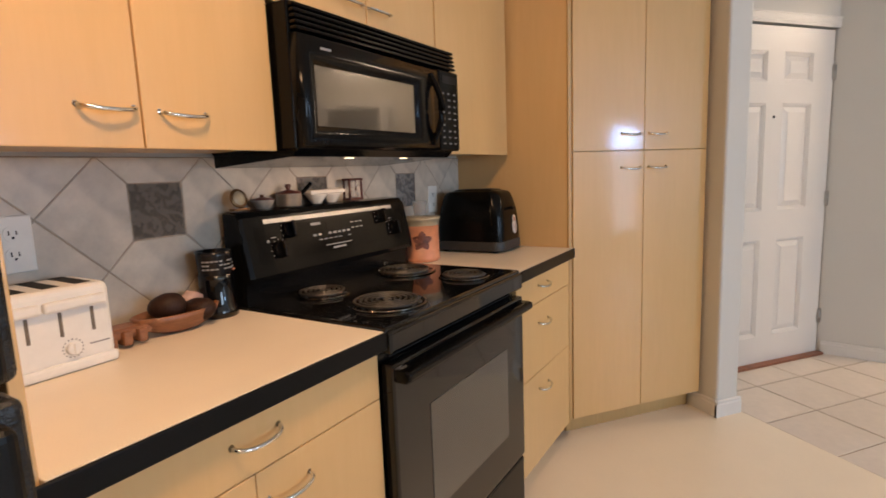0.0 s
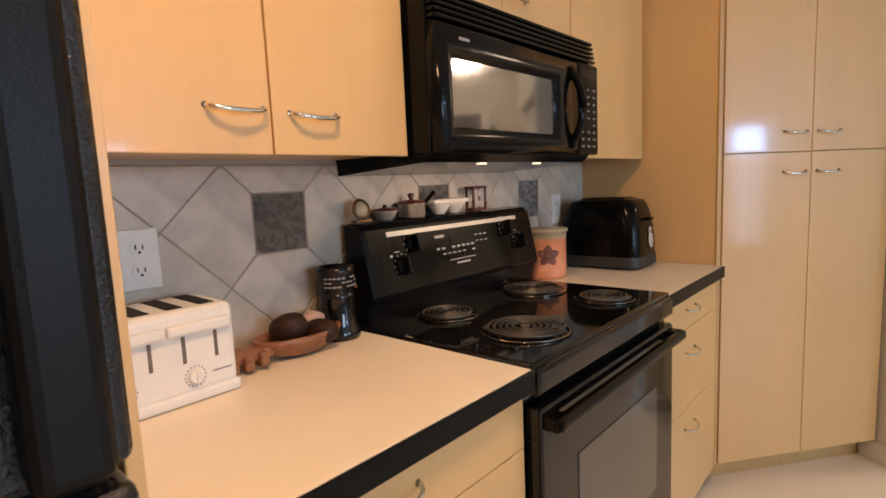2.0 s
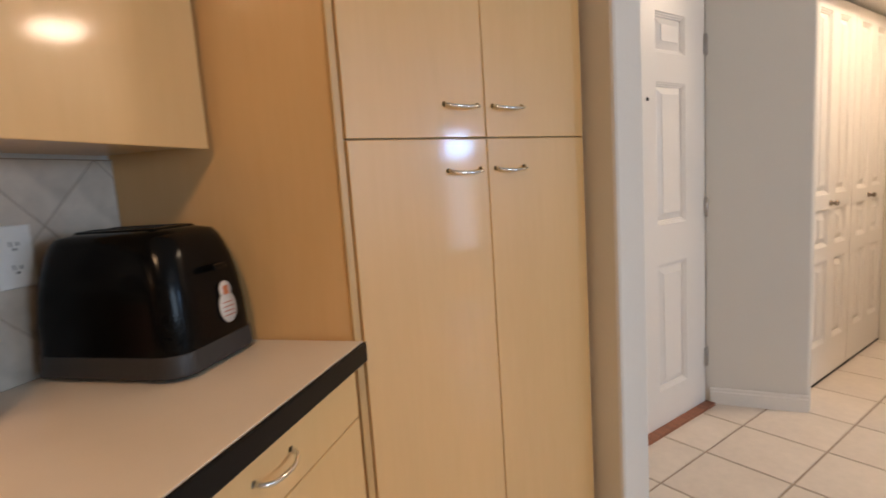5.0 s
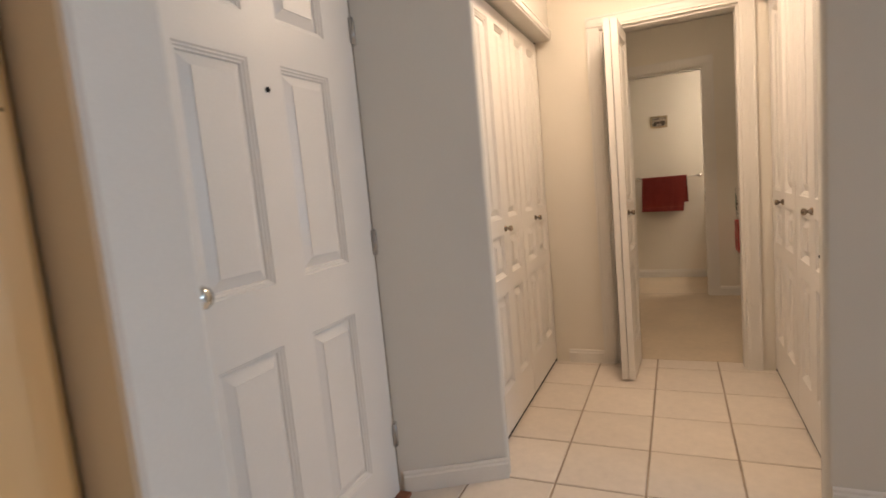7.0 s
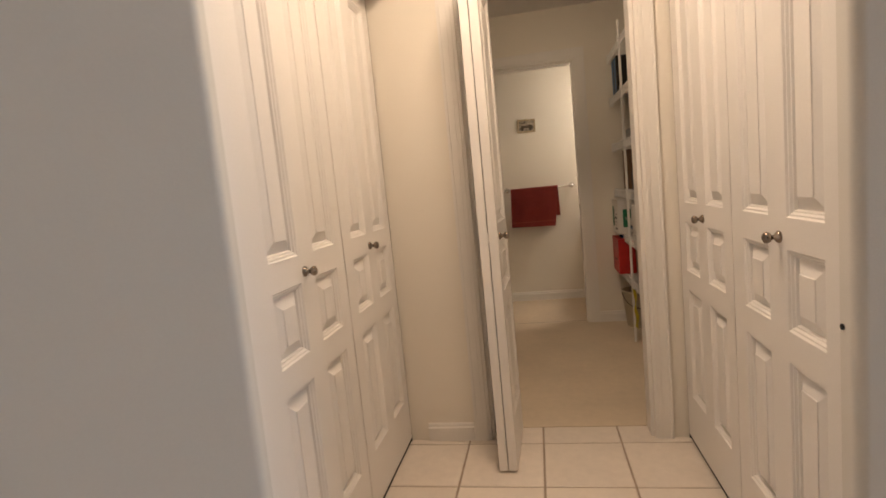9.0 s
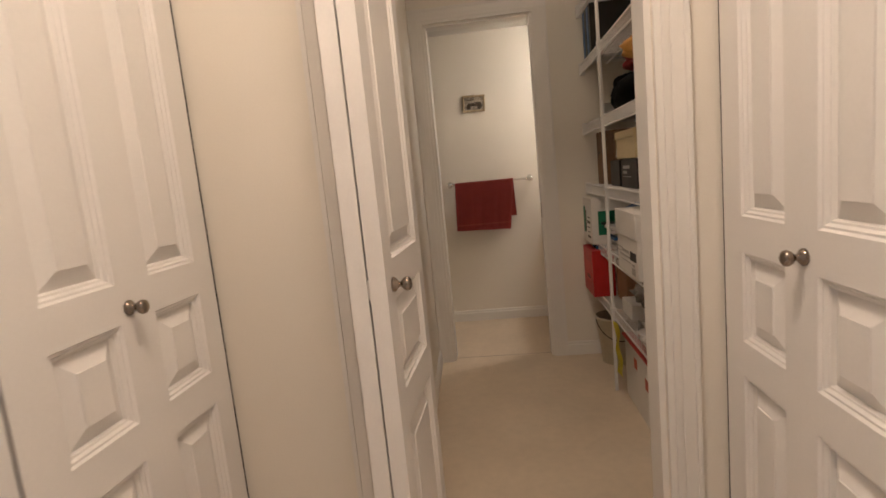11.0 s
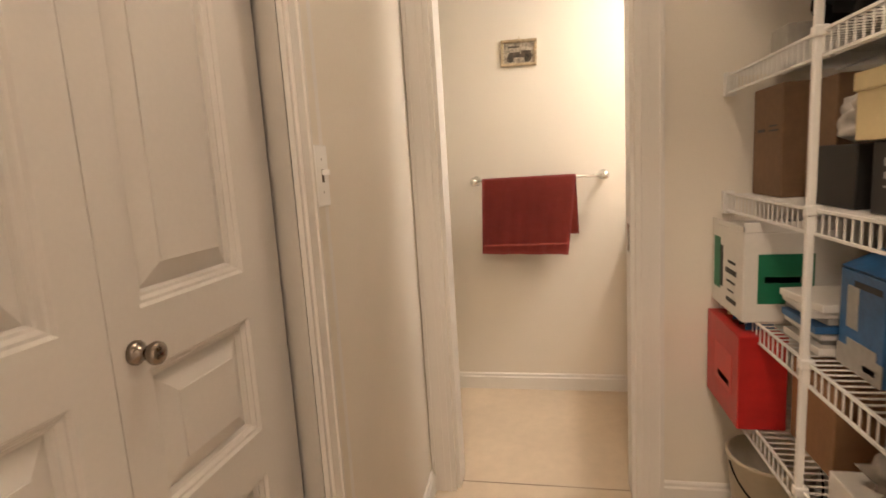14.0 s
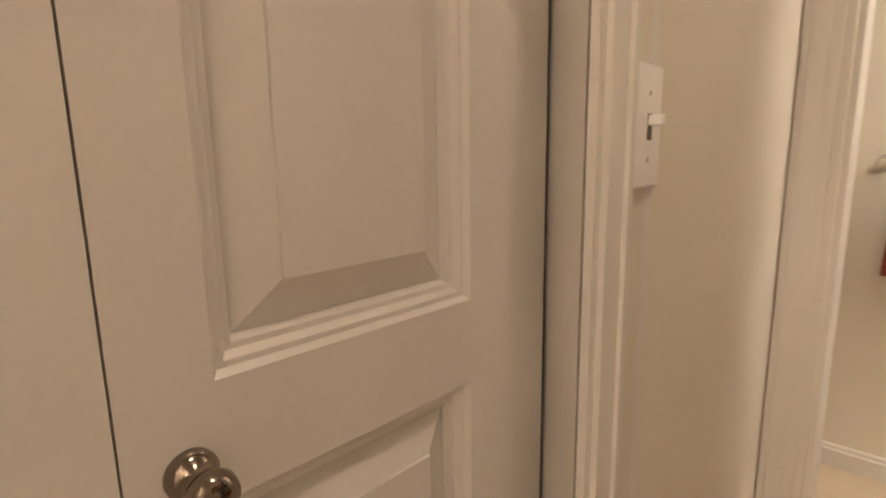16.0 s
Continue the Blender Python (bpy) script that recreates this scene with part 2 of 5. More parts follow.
NICKEL = surface("brushed_nickel", (0.29, 0.24, 0.195), 0.14, 1.0, vary=0.05, rough_vary=0.06)
HINGE_STEEL = surface("satin_hinge_steel", (0.50, 0.48, 0.46), 0.35, 1.0, vary=0.05)
COIL = surface("coil_steel", (0.10, 0.095, 0.09), 0.45, 0.8, vary=0.2, scale=20)
PAN_CHROME = surface("drip_pan_chrome", (0.30, 0.27, 0.24), 0.12, 1.0, vary=0.15)
SILVER = surface("silver_strip", (0.58, 0.56, 0.53), 0.4, 0.6, vary=0.05)
MARK = surface("printed_marks", (0.30, 0.29, 0.28), 0.6, vary=0.03)
WHITE_PLASTIC = surface("white_plastic", (0.78, 0.76, 0.71), 0.36, vary=0.03, scale=6, bump=0.02, bump_scale=300)
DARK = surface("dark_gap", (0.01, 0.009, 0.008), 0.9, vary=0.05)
WIRE = surface("white_vinyl_wire", (0.78, 0.76, 0.72), 0.38, vary=0.03)
RED_WOOD = surface("threshold_wood", (0.33, 0.13, 0.07), 0.5, vary=0.15, stretch=(2, 12, 12))

# ---- structure ----
H = 2.44
BACK = -2.62
structure("floor_kitchen", [(-3.2, 3.3, -3.1, 2.44, -0.06, 0.0)], VINYL, "cream sheet vinyl kitchen floor, slightly glossy", "floor")
structure("floor_hall", [(-3.2, 3.3, 2.44, 5.37, -0.06, -0.004)], GROUT, "brown grout bed under cream floor tiles", "floor")
structure("floor_laundry", [(-3.2, 0.2, 5.37, 8.4, -0.06, 0.0)], VINYL2, "beige sheet vinyl laundry and bathroom floor", "floor")
structure("floor_living", [(0.2, 3.3, 5.37, 7.2, -0.06, 0.0)], VINYL2, "beige floor of the open living space", "floor")
structure("ceiling", [(-3.2, 3.3, -3.1, 7.206, H, H + 0.08)], CEILING, "flat off-white ceiling", "ceiling")
structure("ceiling_bathroom", [(-2.2, 0.0, 7.322, 8.4, 2.20, 2.28)], CEILING, "low flat bathroom ceiling", "ceiling")
# kitchen back wall, along the run
structure("wall_kitchen", [(-0.12, 0.0, -2.4, 1.40, 0, H)], WALL, "cream painted kitchen wall behind the cabinets", "wall", K)
structure("wall_stub", [(BACK, -1.787, 2.28, 2.42, 0, H)], WALL, "cream wall end between pantry and entry", "wall", bevel=0.012)
structure("wall_entry", [(BACK, -2.20, 2.42, 2.655, 0, H),  (BACK, -2.20, 2.655, 3.605, 2.045, H)], WALL,
          "off-white entry wall with the front door", "wall")
bm = bm_new()
bull = [(-1.850 + 0.020 * math.cos(radians(a)), 3.842 + 0.020 * math.sin(radians(a))) for a in range(-60, 1, 10)]
prism(bm, [(BACK, 3.607), (-2.215, 3.607), *bull, (-1.83, 3.860), (BACK, 3.860)], 0, H)
solid("wall_closet_side", bm, WALL, "off-white wall between entry and closet", "wall", "structure")
structure("wall_closet", [(-1.95, -1.83, 3.860, 5.25, 2.03, H)], WALL, "off-white wall round the coat closet", "wall")
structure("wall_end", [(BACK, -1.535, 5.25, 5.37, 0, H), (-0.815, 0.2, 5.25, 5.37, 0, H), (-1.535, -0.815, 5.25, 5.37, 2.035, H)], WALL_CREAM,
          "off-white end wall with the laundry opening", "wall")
structure("wall_right_closet", [(-0.60, 0.2, 3.895, 4.02, 0, H), (-0.72, -0.60, 3.945, 5.25, 2.03, H)], WALL,
          "off-white wall round the second closet", "wall")
bm = bm_new()
bull = [(-0.715 - 0.020 * math.cos(radians(a)), 3.915 - 0.020 * math.sin(radians(a))) for a in range(0, 91, 10)]
prism(bm, [(-0.735, 3.945), *bull, (-0.60, 3.895), (-0.60, 3.945)], 0, H)
solid("wall_right_corner", bm, WALL, "off-white rounded wall corner beside the second closet", "wall", "structure")
structure("wall_closet_backs", [(BACK, BACK + 0.1, 3.860, 5.25, 0, H), (-0.05, 0.05, 4.02, 5.25, 0, H)], WALL, "closet back walls", "wall")
structure("wall_living", [(0.2, 0.32, 3.895, 7.2, 0, H), (0.2, 3.3, 7.1, 7.2, 0, H)], WALL, "off-white living space walls", "wall")
structure("wall_south", [(-3.2, 3.3, -3.1, -3.0, 0, H), (-3.2, -3.1, -3.1, 2.3, 0, H), (-3.2, BACK + 0.1, 2.2, 2.3, 0, H)], WALL, "off-white wall behind the camera", "wall")
structure("wall_east", [(3.2, 3.3, -3.0, 2.25, 0, H), (3.2, 3.3, 3.85, 5.55, 0, H), (3.2, 3.3, 6.15, 7.1, 0, H), (3.2, 3.3, 2.25, 3.85, 0, 0.9),
                        (3.2, 3.3, 2.25, 3.85, 2.1, H), (3.2, 3.3, 5.55, 6.15, 0, 0.12), (3.2, 3.3, 5.55, 6.15, 1.95, H)], WALL,
          "off-white outer wall with window and glazed door", "wall")
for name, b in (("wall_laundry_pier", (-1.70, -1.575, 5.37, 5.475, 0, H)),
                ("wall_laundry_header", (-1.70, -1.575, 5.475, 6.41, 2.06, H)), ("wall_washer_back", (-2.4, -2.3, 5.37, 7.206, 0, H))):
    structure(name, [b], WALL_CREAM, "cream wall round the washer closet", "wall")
bm = bm_new()
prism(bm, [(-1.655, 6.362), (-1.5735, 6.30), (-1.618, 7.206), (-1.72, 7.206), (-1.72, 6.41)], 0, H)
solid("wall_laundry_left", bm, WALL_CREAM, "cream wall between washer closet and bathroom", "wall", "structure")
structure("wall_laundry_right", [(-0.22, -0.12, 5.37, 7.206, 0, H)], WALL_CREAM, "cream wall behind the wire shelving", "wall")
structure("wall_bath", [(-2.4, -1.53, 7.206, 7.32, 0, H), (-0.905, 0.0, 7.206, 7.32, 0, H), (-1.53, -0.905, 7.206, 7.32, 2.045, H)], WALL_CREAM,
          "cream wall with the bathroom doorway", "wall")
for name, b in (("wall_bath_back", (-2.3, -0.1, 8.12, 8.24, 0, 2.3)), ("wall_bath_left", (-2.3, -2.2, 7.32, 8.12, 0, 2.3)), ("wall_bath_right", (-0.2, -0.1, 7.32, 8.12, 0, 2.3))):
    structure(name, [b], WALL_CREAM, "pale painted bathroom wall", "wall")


# baseboards: a stepped profile along straight runs
def baseboard(bm, a, b, inward, h=0.085, t=0.013):
    a, b, w = Vector((*a, 0)), Vector((*b, 0)), Vector((*inward, 0))
    prof = [(0, 0), (t, 0), (t, h - 0.022), (t * 0.65, h - 0.016), (t * 0.65, h - 0.006), (t * 0.3, h), (0, h)]
    low = [bm.verts.new(a + w * x + Vector((0, 0, z))) for x, z in prof]
    high = [bm.verts.new(b + w * x + Vector((0, 0, z))) for x, z in prof]
    n = len(prof)
    for i in range(n):
        bm.faces.new((low[i], low[(i + 1) % n], high[(i + 1) % n], high[i]))
    bm.faces.new(low)
    bm.faces.new(high[::-1])


bm = bm_new()
for a, b, w in [((-1.964, 2.28), (-1.773, 2.28), (0, -1)), ((-1.787, 2.267), (-1.787, 2.433), (1, 0)), ((-1.787, 2.42), (-2.2, 2.42), (0, 1)),
                ((-2.20, 2.42), (-2.20, 2.60), (1, 0)), ((-2.20, 3.6155), (-1.829, 3.8256), (0.4927, -0.8702)),
                ((-1.83, 5.25), (-1.612, 5.25), (0, -1)), ((-0.715, 3.895), (0.2, 3.895), (0, -1)),
                ((-1.5748, 6.328), (-1.617, 7.19), (0.9988, 0.049)), ((-0.82, 7.206), (-0.22, 7.206), (0, -1)), ((-0.22, 5.37), (-0.22, 7.2), (-1, 0)),
                ((-2.2, 8.12), (-0.2, 8.12), (0, -1)), ((-1.575, 5.38), (-1.575, 5.41), (1, 0))]:
    baseboard(bm, a, b, w)
solid("baseboard", bm, TRIM, "white painted wooden baseboard", "baseboard", "structure")


# casings: flat board with two beads, along one face of a wall
def casing(name, m, width, height, w=0.062, t=0.014, sides=(True, True), label="white painted door casing"):
    """An opening's trim; local x along the wall, z up, out of the wall towards -y."""
    bm = bm_new()
    runs = []
    if sides[0]:
        runs.append((-w, 0, 0, height))
    if sides[1]:
        runs.append((width, width + w, 0, height))
    for x0, x1, z0, z1 in runs:
        inner = x1 if x0 < 0 else x0
        out = -1 if x0 < 0 else 1
        for a, b, d in ((0.0, 0.2, 0.6), (0.2, 0.38, 1.0), (0.38, 0.46, 0.7), (0.46, 0.84, 0.85), (0.84, 1.0, 1.15)):
            xa, xb = sorted((inner + out * a * w, inner + out * b * w))
            box(bm, xa, xb, -t * d, 0, z0, z1)
    x0, x1 = (-w if sides[0] else 0), (width + w if sides[1] else width)
    for a, b, d in ((0.0, 0.2, 0.6), (0.2, 0.38, 1.0), (0.38, 0.46, 0.7), (0.46, 0.84, 0.85), (0.84, 1.0, 1.15)):
        box(bm, x0, x1, -t * d - 0.0005, 0, height + a * w, height + b * w)
    return solid(name, bm, TRIM, label, "door trim", "structure", m=m)


casing("trim_entry", pose(-2.20, 2.655, 0, 0, 0, 90), 0.95, 2.045, sides=(True, False))
casing("trim_closet", pose(-1.83, 3.862, 0, 0, 0, 90), 1.388, 2.03, w=0.05, sides=(False, False))
casing("trim_right_closet", pose(-0.72, 5.25, 0, 0, 0, -90), 1.303, 2.03, w=0.05, sides=(False, False))
casing("trim_laundry_opening", pose(-1.535, 5.25, 0), 0.72, 2.035, w=0.075)
casing("trim_washer_closet", pose(-1.575, 5.475, 0, 0, 0, 90), 0.797, 2.06, w=0.052)
casing("trim_bath", pose(-1.53, 7.206, 0), 0.625, 2.045, w=0.085)
# jamb linings
bm = bm_new()
for b in [(-1.535, -1.52, 5.262, 5.36, 0, 2.035), (-0.83, -0.815, 5.262, 5.36, 0, 2.035), (-1.52, -0.83, 5.262, 5.36, 2.02, 2.035),
          (-1.53, -1.517, 7.215, 7.315, 0, 2.045), (-0.918, -0.905, 7.215, 7.315, 0, 2.045), (-1.517, -0.918, 7.215, 7.315, 2.03, 2.045),
          (-1.69, -1.585, 5.475, 5.49, 0, 2.06), (-1.69, -1.585, 5.49, 6.36, 2.04, 2.06)]:
    box(bm, *b)
prism(bm, [(-1.662, 6.349), (-1.578, 6.273), (-1.578, 6.408), (-1.70, 6.408)], 0, 2.06)
solid("trim_jambs", bm, TRIM, "white painted door jamb linings", "door trim", "structure")


for y in (7.262,):
    structure("trim_floor_seam", [(-1.517, -0.918, y, y + 0.005, 0.0, 0.0012)], GROUT, "thin dark seam in the bathroom doorway floor", "floor seam")
bm = bm_new()
cyl(bm, (0, 0, 0), 0.0055, 0.003, "x", n=12)
solid("trim_screw", bm, DARK, "small dark screw in the closet casing", "screw", "structure", m=pose(-0.7375, 3.936, 0.861))


# ---- doors ----
def leaf_mesh(w, h, t, cols, rows):
    """A moulded door leaf: x along its width, front at y = 0 facing -y, with raised panels cols x rows."""
    bm = bm_new()
    xs = sorted({0.0, w, *[c for col in cols for c in col]})
    zs = sorted({0.0, h, *[r for row in rows for r in row]})
    for x0, x1 in zip(xs, xs[1:]):
        for z0, z1 in zip(zs, zs[1:]):
            inside = any(abs(c[0] - x0) < 1e-6 for c in cols) and any(abs(r[0] - z0) < 1e-6 for r in rows)
            if not inside:
                bm.faces.new([bm.verts.new((x, 0, z)) for x, z in ((x0, z0), (x1, z0), (x1, z1), (x0, z1))])
                continue
            rings = []
            big = min(x1 - x0, z1 - z0)
            k = min(1.0, big / 0.16)
            for inset, deep in ((0, 0), (0.004, 0.005), (0.008, 0.005), (0.012, 0.0105), (0.016, 0.011), (0.019, 0.0185), (0.050 * k, 0.0050), (0.0505 * k, 0.0025)):
                rings.append([bm.verts.new((x, deep, z)) for x, z in ((x0 + inset, z0 + inset), (x1 - inset, z0 + inset), (x1 - inset, z1 - inset), (x0 + inset, z1 - inset))])
            for a, b in zip(rings, rings[1:]):
                for i in range(4):
                    bm.faces.new((a[i], a[(i + 1) % 4], b[(i + 1) % 4], b[i]))
            bm.faces.new(rings[-1])
    for q in (((0, t, 0), (0, t, h), (w, t, h), (w, t, 0)), ((0, 0, 0), (0, 0, h), (0, t, h), (0, t, 0)), ((w, 0, 0), (w, t, 0), (w, t, h), (w, 0, h)),
              ((0, 0, h), (w, 0, h), (w, t, h), (0, t, h)), ((0, 0, 0), (0, t, 0), (w, t, 0), (w, 0, 0))):
        bm.faces.new([bm.verts.new(p) for p in q])
    bmesh.ops.remove_doubles(bm, verts=bm.verts[:], dist=1e-5)
    return bm


def knob_mesh(r=0.0165, reach=0.044):
    bm = bm_new()
    lathe(bm, [(0, 0), (r * 1.05, 0), (r * 1.05, 0.004), (r * 0.8, 0.008), (r * 0.42, 0.012), (r * 0.38, reach * 0.45), (r * 0.8, reach * 0.58), (r, reach * 0.75),
               (r * 0.92, reach * 0.9), (r * 0.55, reach), (0, reach * 1.02)], 24, pose(0, 0, 0, 90, 0, 0))
    return bm


ROWS3 = [(0.20, 0.652), (0.730, 0.928), (1.005, 1.925)]


def closet_leaf(m, w, cols, knob, label, group, name="bifold_door"):
    t = thing(name, m, label, "door", group)
    part("leaf", leaf_mesh(w, 1.995, 0.034, cols, ROWS3), DOOR, t)
    if knob is not None:
        part("knob", knob_mesh(0.0145, 0.038), NICKEL, t, "round brushed nickel knob").location = (knob, 0, 0.955)
    return t


for y0, more in ((3.872, 0.164), (4.642, 0.0)):
    closet_leaf(pose(-1.915, y0, 0.022, 0, 0, 90), 0.597 + more, [(0.085 + more, 0.255 + more), (0.355 + more, 0.525 + more)], 0.282 + more, "closed white six-panel closet door with nickel knob", "coat closet doors", "closet_door")
for y1, more in ((4.636, 0.082), (5.239, 0.0)):
    closet_leaf(pose(-0.678, y1, 0.022, 0, 0, -90), 0.598 + more, [(0.085, 0.255), (0.355, 0.525)], 0.318, "closed white six-panel closet door with nickel knob", "second closet doors", "closet_door")
# the laundry bifold, folded against the left jamb
folded = closet_leaf(pose(-1.409, 4.954, 0.012, 0, 0, 88.0), 0.392, [(0.066, 0.340)], 0.052, "open white bifold laundry door folded to one side", "laundry bifold leaves", "bifold_door")
closet_leaf(pose(-1.5015, 5.345, 0.012, 0, 0, -87.0), 0.392, [(0.066, 0.340)], None, "open white bifold laundry door folded to one side", "laundry bifold leaves", "bifold_door")
for z in (0.945,):
    part("hinge", box(bm_new(), 0.004, 0.010, 0.0345, 0.052, z - 0.01, z + 0.03, 0.002), TRIM, folded, "white painted hinge")
# washer closet bifold, shut
closet_leaf(pose(-1.655, 5.541, 0.012, 0, 0, 90), 0.4025, [(0.062, 0.345)], None, "closed white bifold washer closet door", "washer closet leaves", "bifold_door")
closet_leaf(pose(-1.655, 5.945, 0.012, 0, 0, 90), 0.392, [(0.052, 0.277)], 0.034, "closed white bifold washer closet door with nickel knob", "washer closet leaves", "bifold_door")

# dark strips in the closet doors' far side gaps stand in for the shade there
structure("trim_side_gap_shade", [(-1.945, -1.917, 5.2405, 5.2490, 0.0, 2.03), (-0.676, -0.648, 5.2405, 5.2490, 0.0, 2.03)], DARK, "dark strips standing in for the shade beside the closet doors", "door seal")
# flat dark strips on the floor paint the shade under the closet doors
structure("trim_floor_gap_shade", [(-1.946, -1.921, 3.87, 5.235, 0.0005, 0.005), (-0.672, -0.646, 3.95, 5.235, 0.0005, 0.005)], DARK, "dark floor strips standing in for the shade under the closet doors", "door track")
# solid dark strip fills the washer door's gap in place of its shade
structure("trim_door_gap", [(-1.690, -1.6615, 6.3385, 6.3484, 0.0, 2.04)], DARK, "dark strip for the shaded gap beside the washer closet door", "door gap")

door = thing("front_door", pose(-2.212, 2.672, 0.014, 0, 0, 90), "closed white six-panel front door with deadbolt and knob", "door")
part("leaf", leaf_mesh(0.918, 2.02, 0.045, [(0.128, 0.372), (0.505, 0.745)], [(0.17, 0.775), (0.955, 1.585), (1.71, 1.88)]), DOOR, door)
bm = bm_new()
lathe(bm, [(0, 0), (0.033, 0), (0.033, 0.006), (0.026, 0.012), (0.013, 0.016), (0.012, 0.032), (0.022, 0.040), (0.029, 0.054), (0.026, 0.068), (0.012, 0.074), (0, 0.075)], 28, pose(0, 0, 0, 90))
part("door_knob", bm, CHROME, door, "polished round door knob").location = (0.062, 0, 0.985)
bm = bm_new()
lathe(bm, [(0, 0), (0.031, 0), (0.031, 0.006), (0.025, 0.020), (0.018, 0.022), (0, 0.022)], 28, pose(0, 0, 0, 90))
box(bm, -0.004, 0.004, -0.036, -0.02, -0.013, 0.013, 0.002)
part("deadbolt", bm, CHROME, door, "polished deadbolt turn").location = (0.062, 0, 1.145)
bm = bm_new()
cyl(bm, (0, 0, 0), 0.008, 0.004, "y", n=16)
part("peephole", bm, DARK, door, "small dark peephole").location = (0.437, -0.004, 1.507)
for z in (0.24, 1.005, 1.775):
    bm = bm_new()
    cyl(bm, (0, 0, -0.048), 0.0065, 0.096, "z", n=12)
    box(bm, -0.016, 0.016, -0.001, 0.003, -0.045, 0.045)
    part("hinge", bm, HINGE_STEEL, door, "nickel butt hinge").location = (0.922, -0.006, z)
structure("trim_front_threshold", [(-2.225, -2.165, 2.66, 3.60, 0.0, 0.014)], RED_WOOD, "reddish-brown wooden threshold under the front door", "threshold")


# ---- kitchen: cabinets ----
def at(v, u, z, turn=0.0):
    """A pose on the kitchen run: v out from its wall, u along it."""
    return K @ pose(v, u, z, 0, 0, turn)


def pull_mesh(w=0.10, reach=0.026, droop=0.008):
    """A bow pull: ends at x = -w/2 and w/2 on the face y = 0, bow towards -y."""
    bm = bm_new()
    pts = []
    for i in range(15):
        f = i / 14
        a = math.pi * f
        pts.append((-w / 2 * math.cos(a), -reach * math.sin(a) ** 0.7, -droop * math.sin(a)))
    tube(bm, pts, 0.0042, 8)
    for x in (-w / 2, w / 2):
        cyl(bm, (x, 0.0, 0), 0.006, 0.004, "y", n=12)
    return bm


PULL = mesh_of("pull", pull_mesh(), CHROME)


def pull(parent, place, turn=0.0):
    ob = new("handle", PULL)
    ob.parent = parent
    ob.matrix_local = pose(*place, 0, 0, turn)
    ob["label"] = "bowed chrome bar handle"
    return ob


def slab(x0, x1, y0, y1, z0, z1, b=0.002):
    return box(bm_new(), x0, x1, y0, y1, z0, z1, b)


# in cabinet frames x runs along the front, y goes into the cabinet (front face at y = 0), z up; turn 90 puts -y towards the room
def cabinet(name, m, w, d, z0, z1, doors, label, category="cabinet", group="", toe=False):
    """doors: (x0, x1, z0, z1, handle x, handle z) of each door or drawer front."""
    t = thing(name, m, label, category, group)
    bm = bm_new()
    box(bm, 0, w, 0.020, d, z0, z1)
    if toe:
        box(bm, 0, w, 0.075, d, 0, z0)
    part("body", bm, MAPLE, t)
    for x0, x1, a, b, hx, hz in doors:
        kind = "drawer" if (b - a) < 0.36 and toe else "door"
        front = part(kind, slab(x0, x1, 0, 0.019, a, b), MAPLE, t)
        if hx is not None:
            pull(front, (hx, 0, hz))
    return t


TOP = 2.30
cabinet("base_cabinet", at(0.555, 0.0, 0, 90) @ pose(-0.66, 0, 0), 0.655, 0.55, 0.10, 0.875,
        [(0.003, 0.653, 0.7605, 0.873, 0.31, 0.828), (0.003, 0.301, 0.105, 0.7585, None, 0), (0.303, 0.653, 0.105, 0.7585, 0.375, 0.70)],
        "light maple base cabinet with drawer and chrome pulls", group="base cabinets", toe=True)
cabinet("drawer_cabinet", at(0.555, 0.770, 0, 90), 0.575, 0.55, 0.10, 0.875,
        [(0.003, 0.572, 0.7605, 0.873, 0.26, 0.826), (0.003, 0.572, 0.4805, 0.7585, 0.26, 0.677), (0.003, 0.572, 0.105, 0.4785, 0.26, 0.408)],
        "light maple three-drawer base cabinet beside the stove", group="base cabinets", toe=True)
cabinet("wall_cabinet", at(0.277, -0.660, 0, 90), 0.658, 0.272, 1.345, TOP,
        [(0.002, 0.332, 1.338, TOP - 0.005, 0.270, 1.413), (0.336, 0.656, 1.338, TOP - 0.005, 0.420, 1.410)], "light maple wall cabinet with two doors", group="wall cabinets")
cabinet("wall_cabinet", at(0.277, 0.004, 0, 90), 0.736, 0.272, 1.695, TOP,
        [(0.002, 0.362, 1.69, TOP - 0.005, 0.295, 1.755), (0.368, 0.734, 1.69, TOP - 0.005, 0.425, 1.755)], "light maple wall cabinet above the microwave", group="wall cabinets")
cabinet("wall_cabinet", at(0.277, 0.745, 0, 90), 0.585, 0.272, 1.345, TOP,
        [(0.002, 0.583, 1.338, TOP - 0.005, 0.06, 1.41)], "light maple wall cabinet with one wide door", group="wall cabinets")
solid("cabinet_panel", slab(0.0, 0.562, -0.684, -0.667, 0, TOP), MAPLE, "tall maple side panel beside the fridge", "panel", m=K)

# pantry: a corner body behind four doors
pantry = thing("pantry_cabinet", pose(-1.878, 1.483, 0, 0, 0, 90), "tall light maple pantry cabinet with four closed doors", "cabinet")
bm = bm_new()
inv = pose(-1.878, 1.483, 0, 0, 0, 90).inverted()
side0, side1 = K @ Vector((0.0, 1.342, 0)), K @ Vector((0.548, 1.378, 0))
outline = [inv @ Vector((x, y, 0)) for x, y in ((side1.x, side1.y), (-1.899, 1.50), (-1.899, 2.262), (-2.45, 2.262), (side0.x, side0.y))]
prism(bm, [(p.x, p.y) for p in outline], 0.10, TOP)
part("body", bm, MAPLE, pantry)
bm = bm_new()
toe = [inv @ Vector((x, y, 0)) for x, y in ((side1.x - 0.12, side1.y + 0.02), (-1.965, 1.52), (-1.965, 2.262), (-2.4, 2.262), (-2.4, 1.7))]
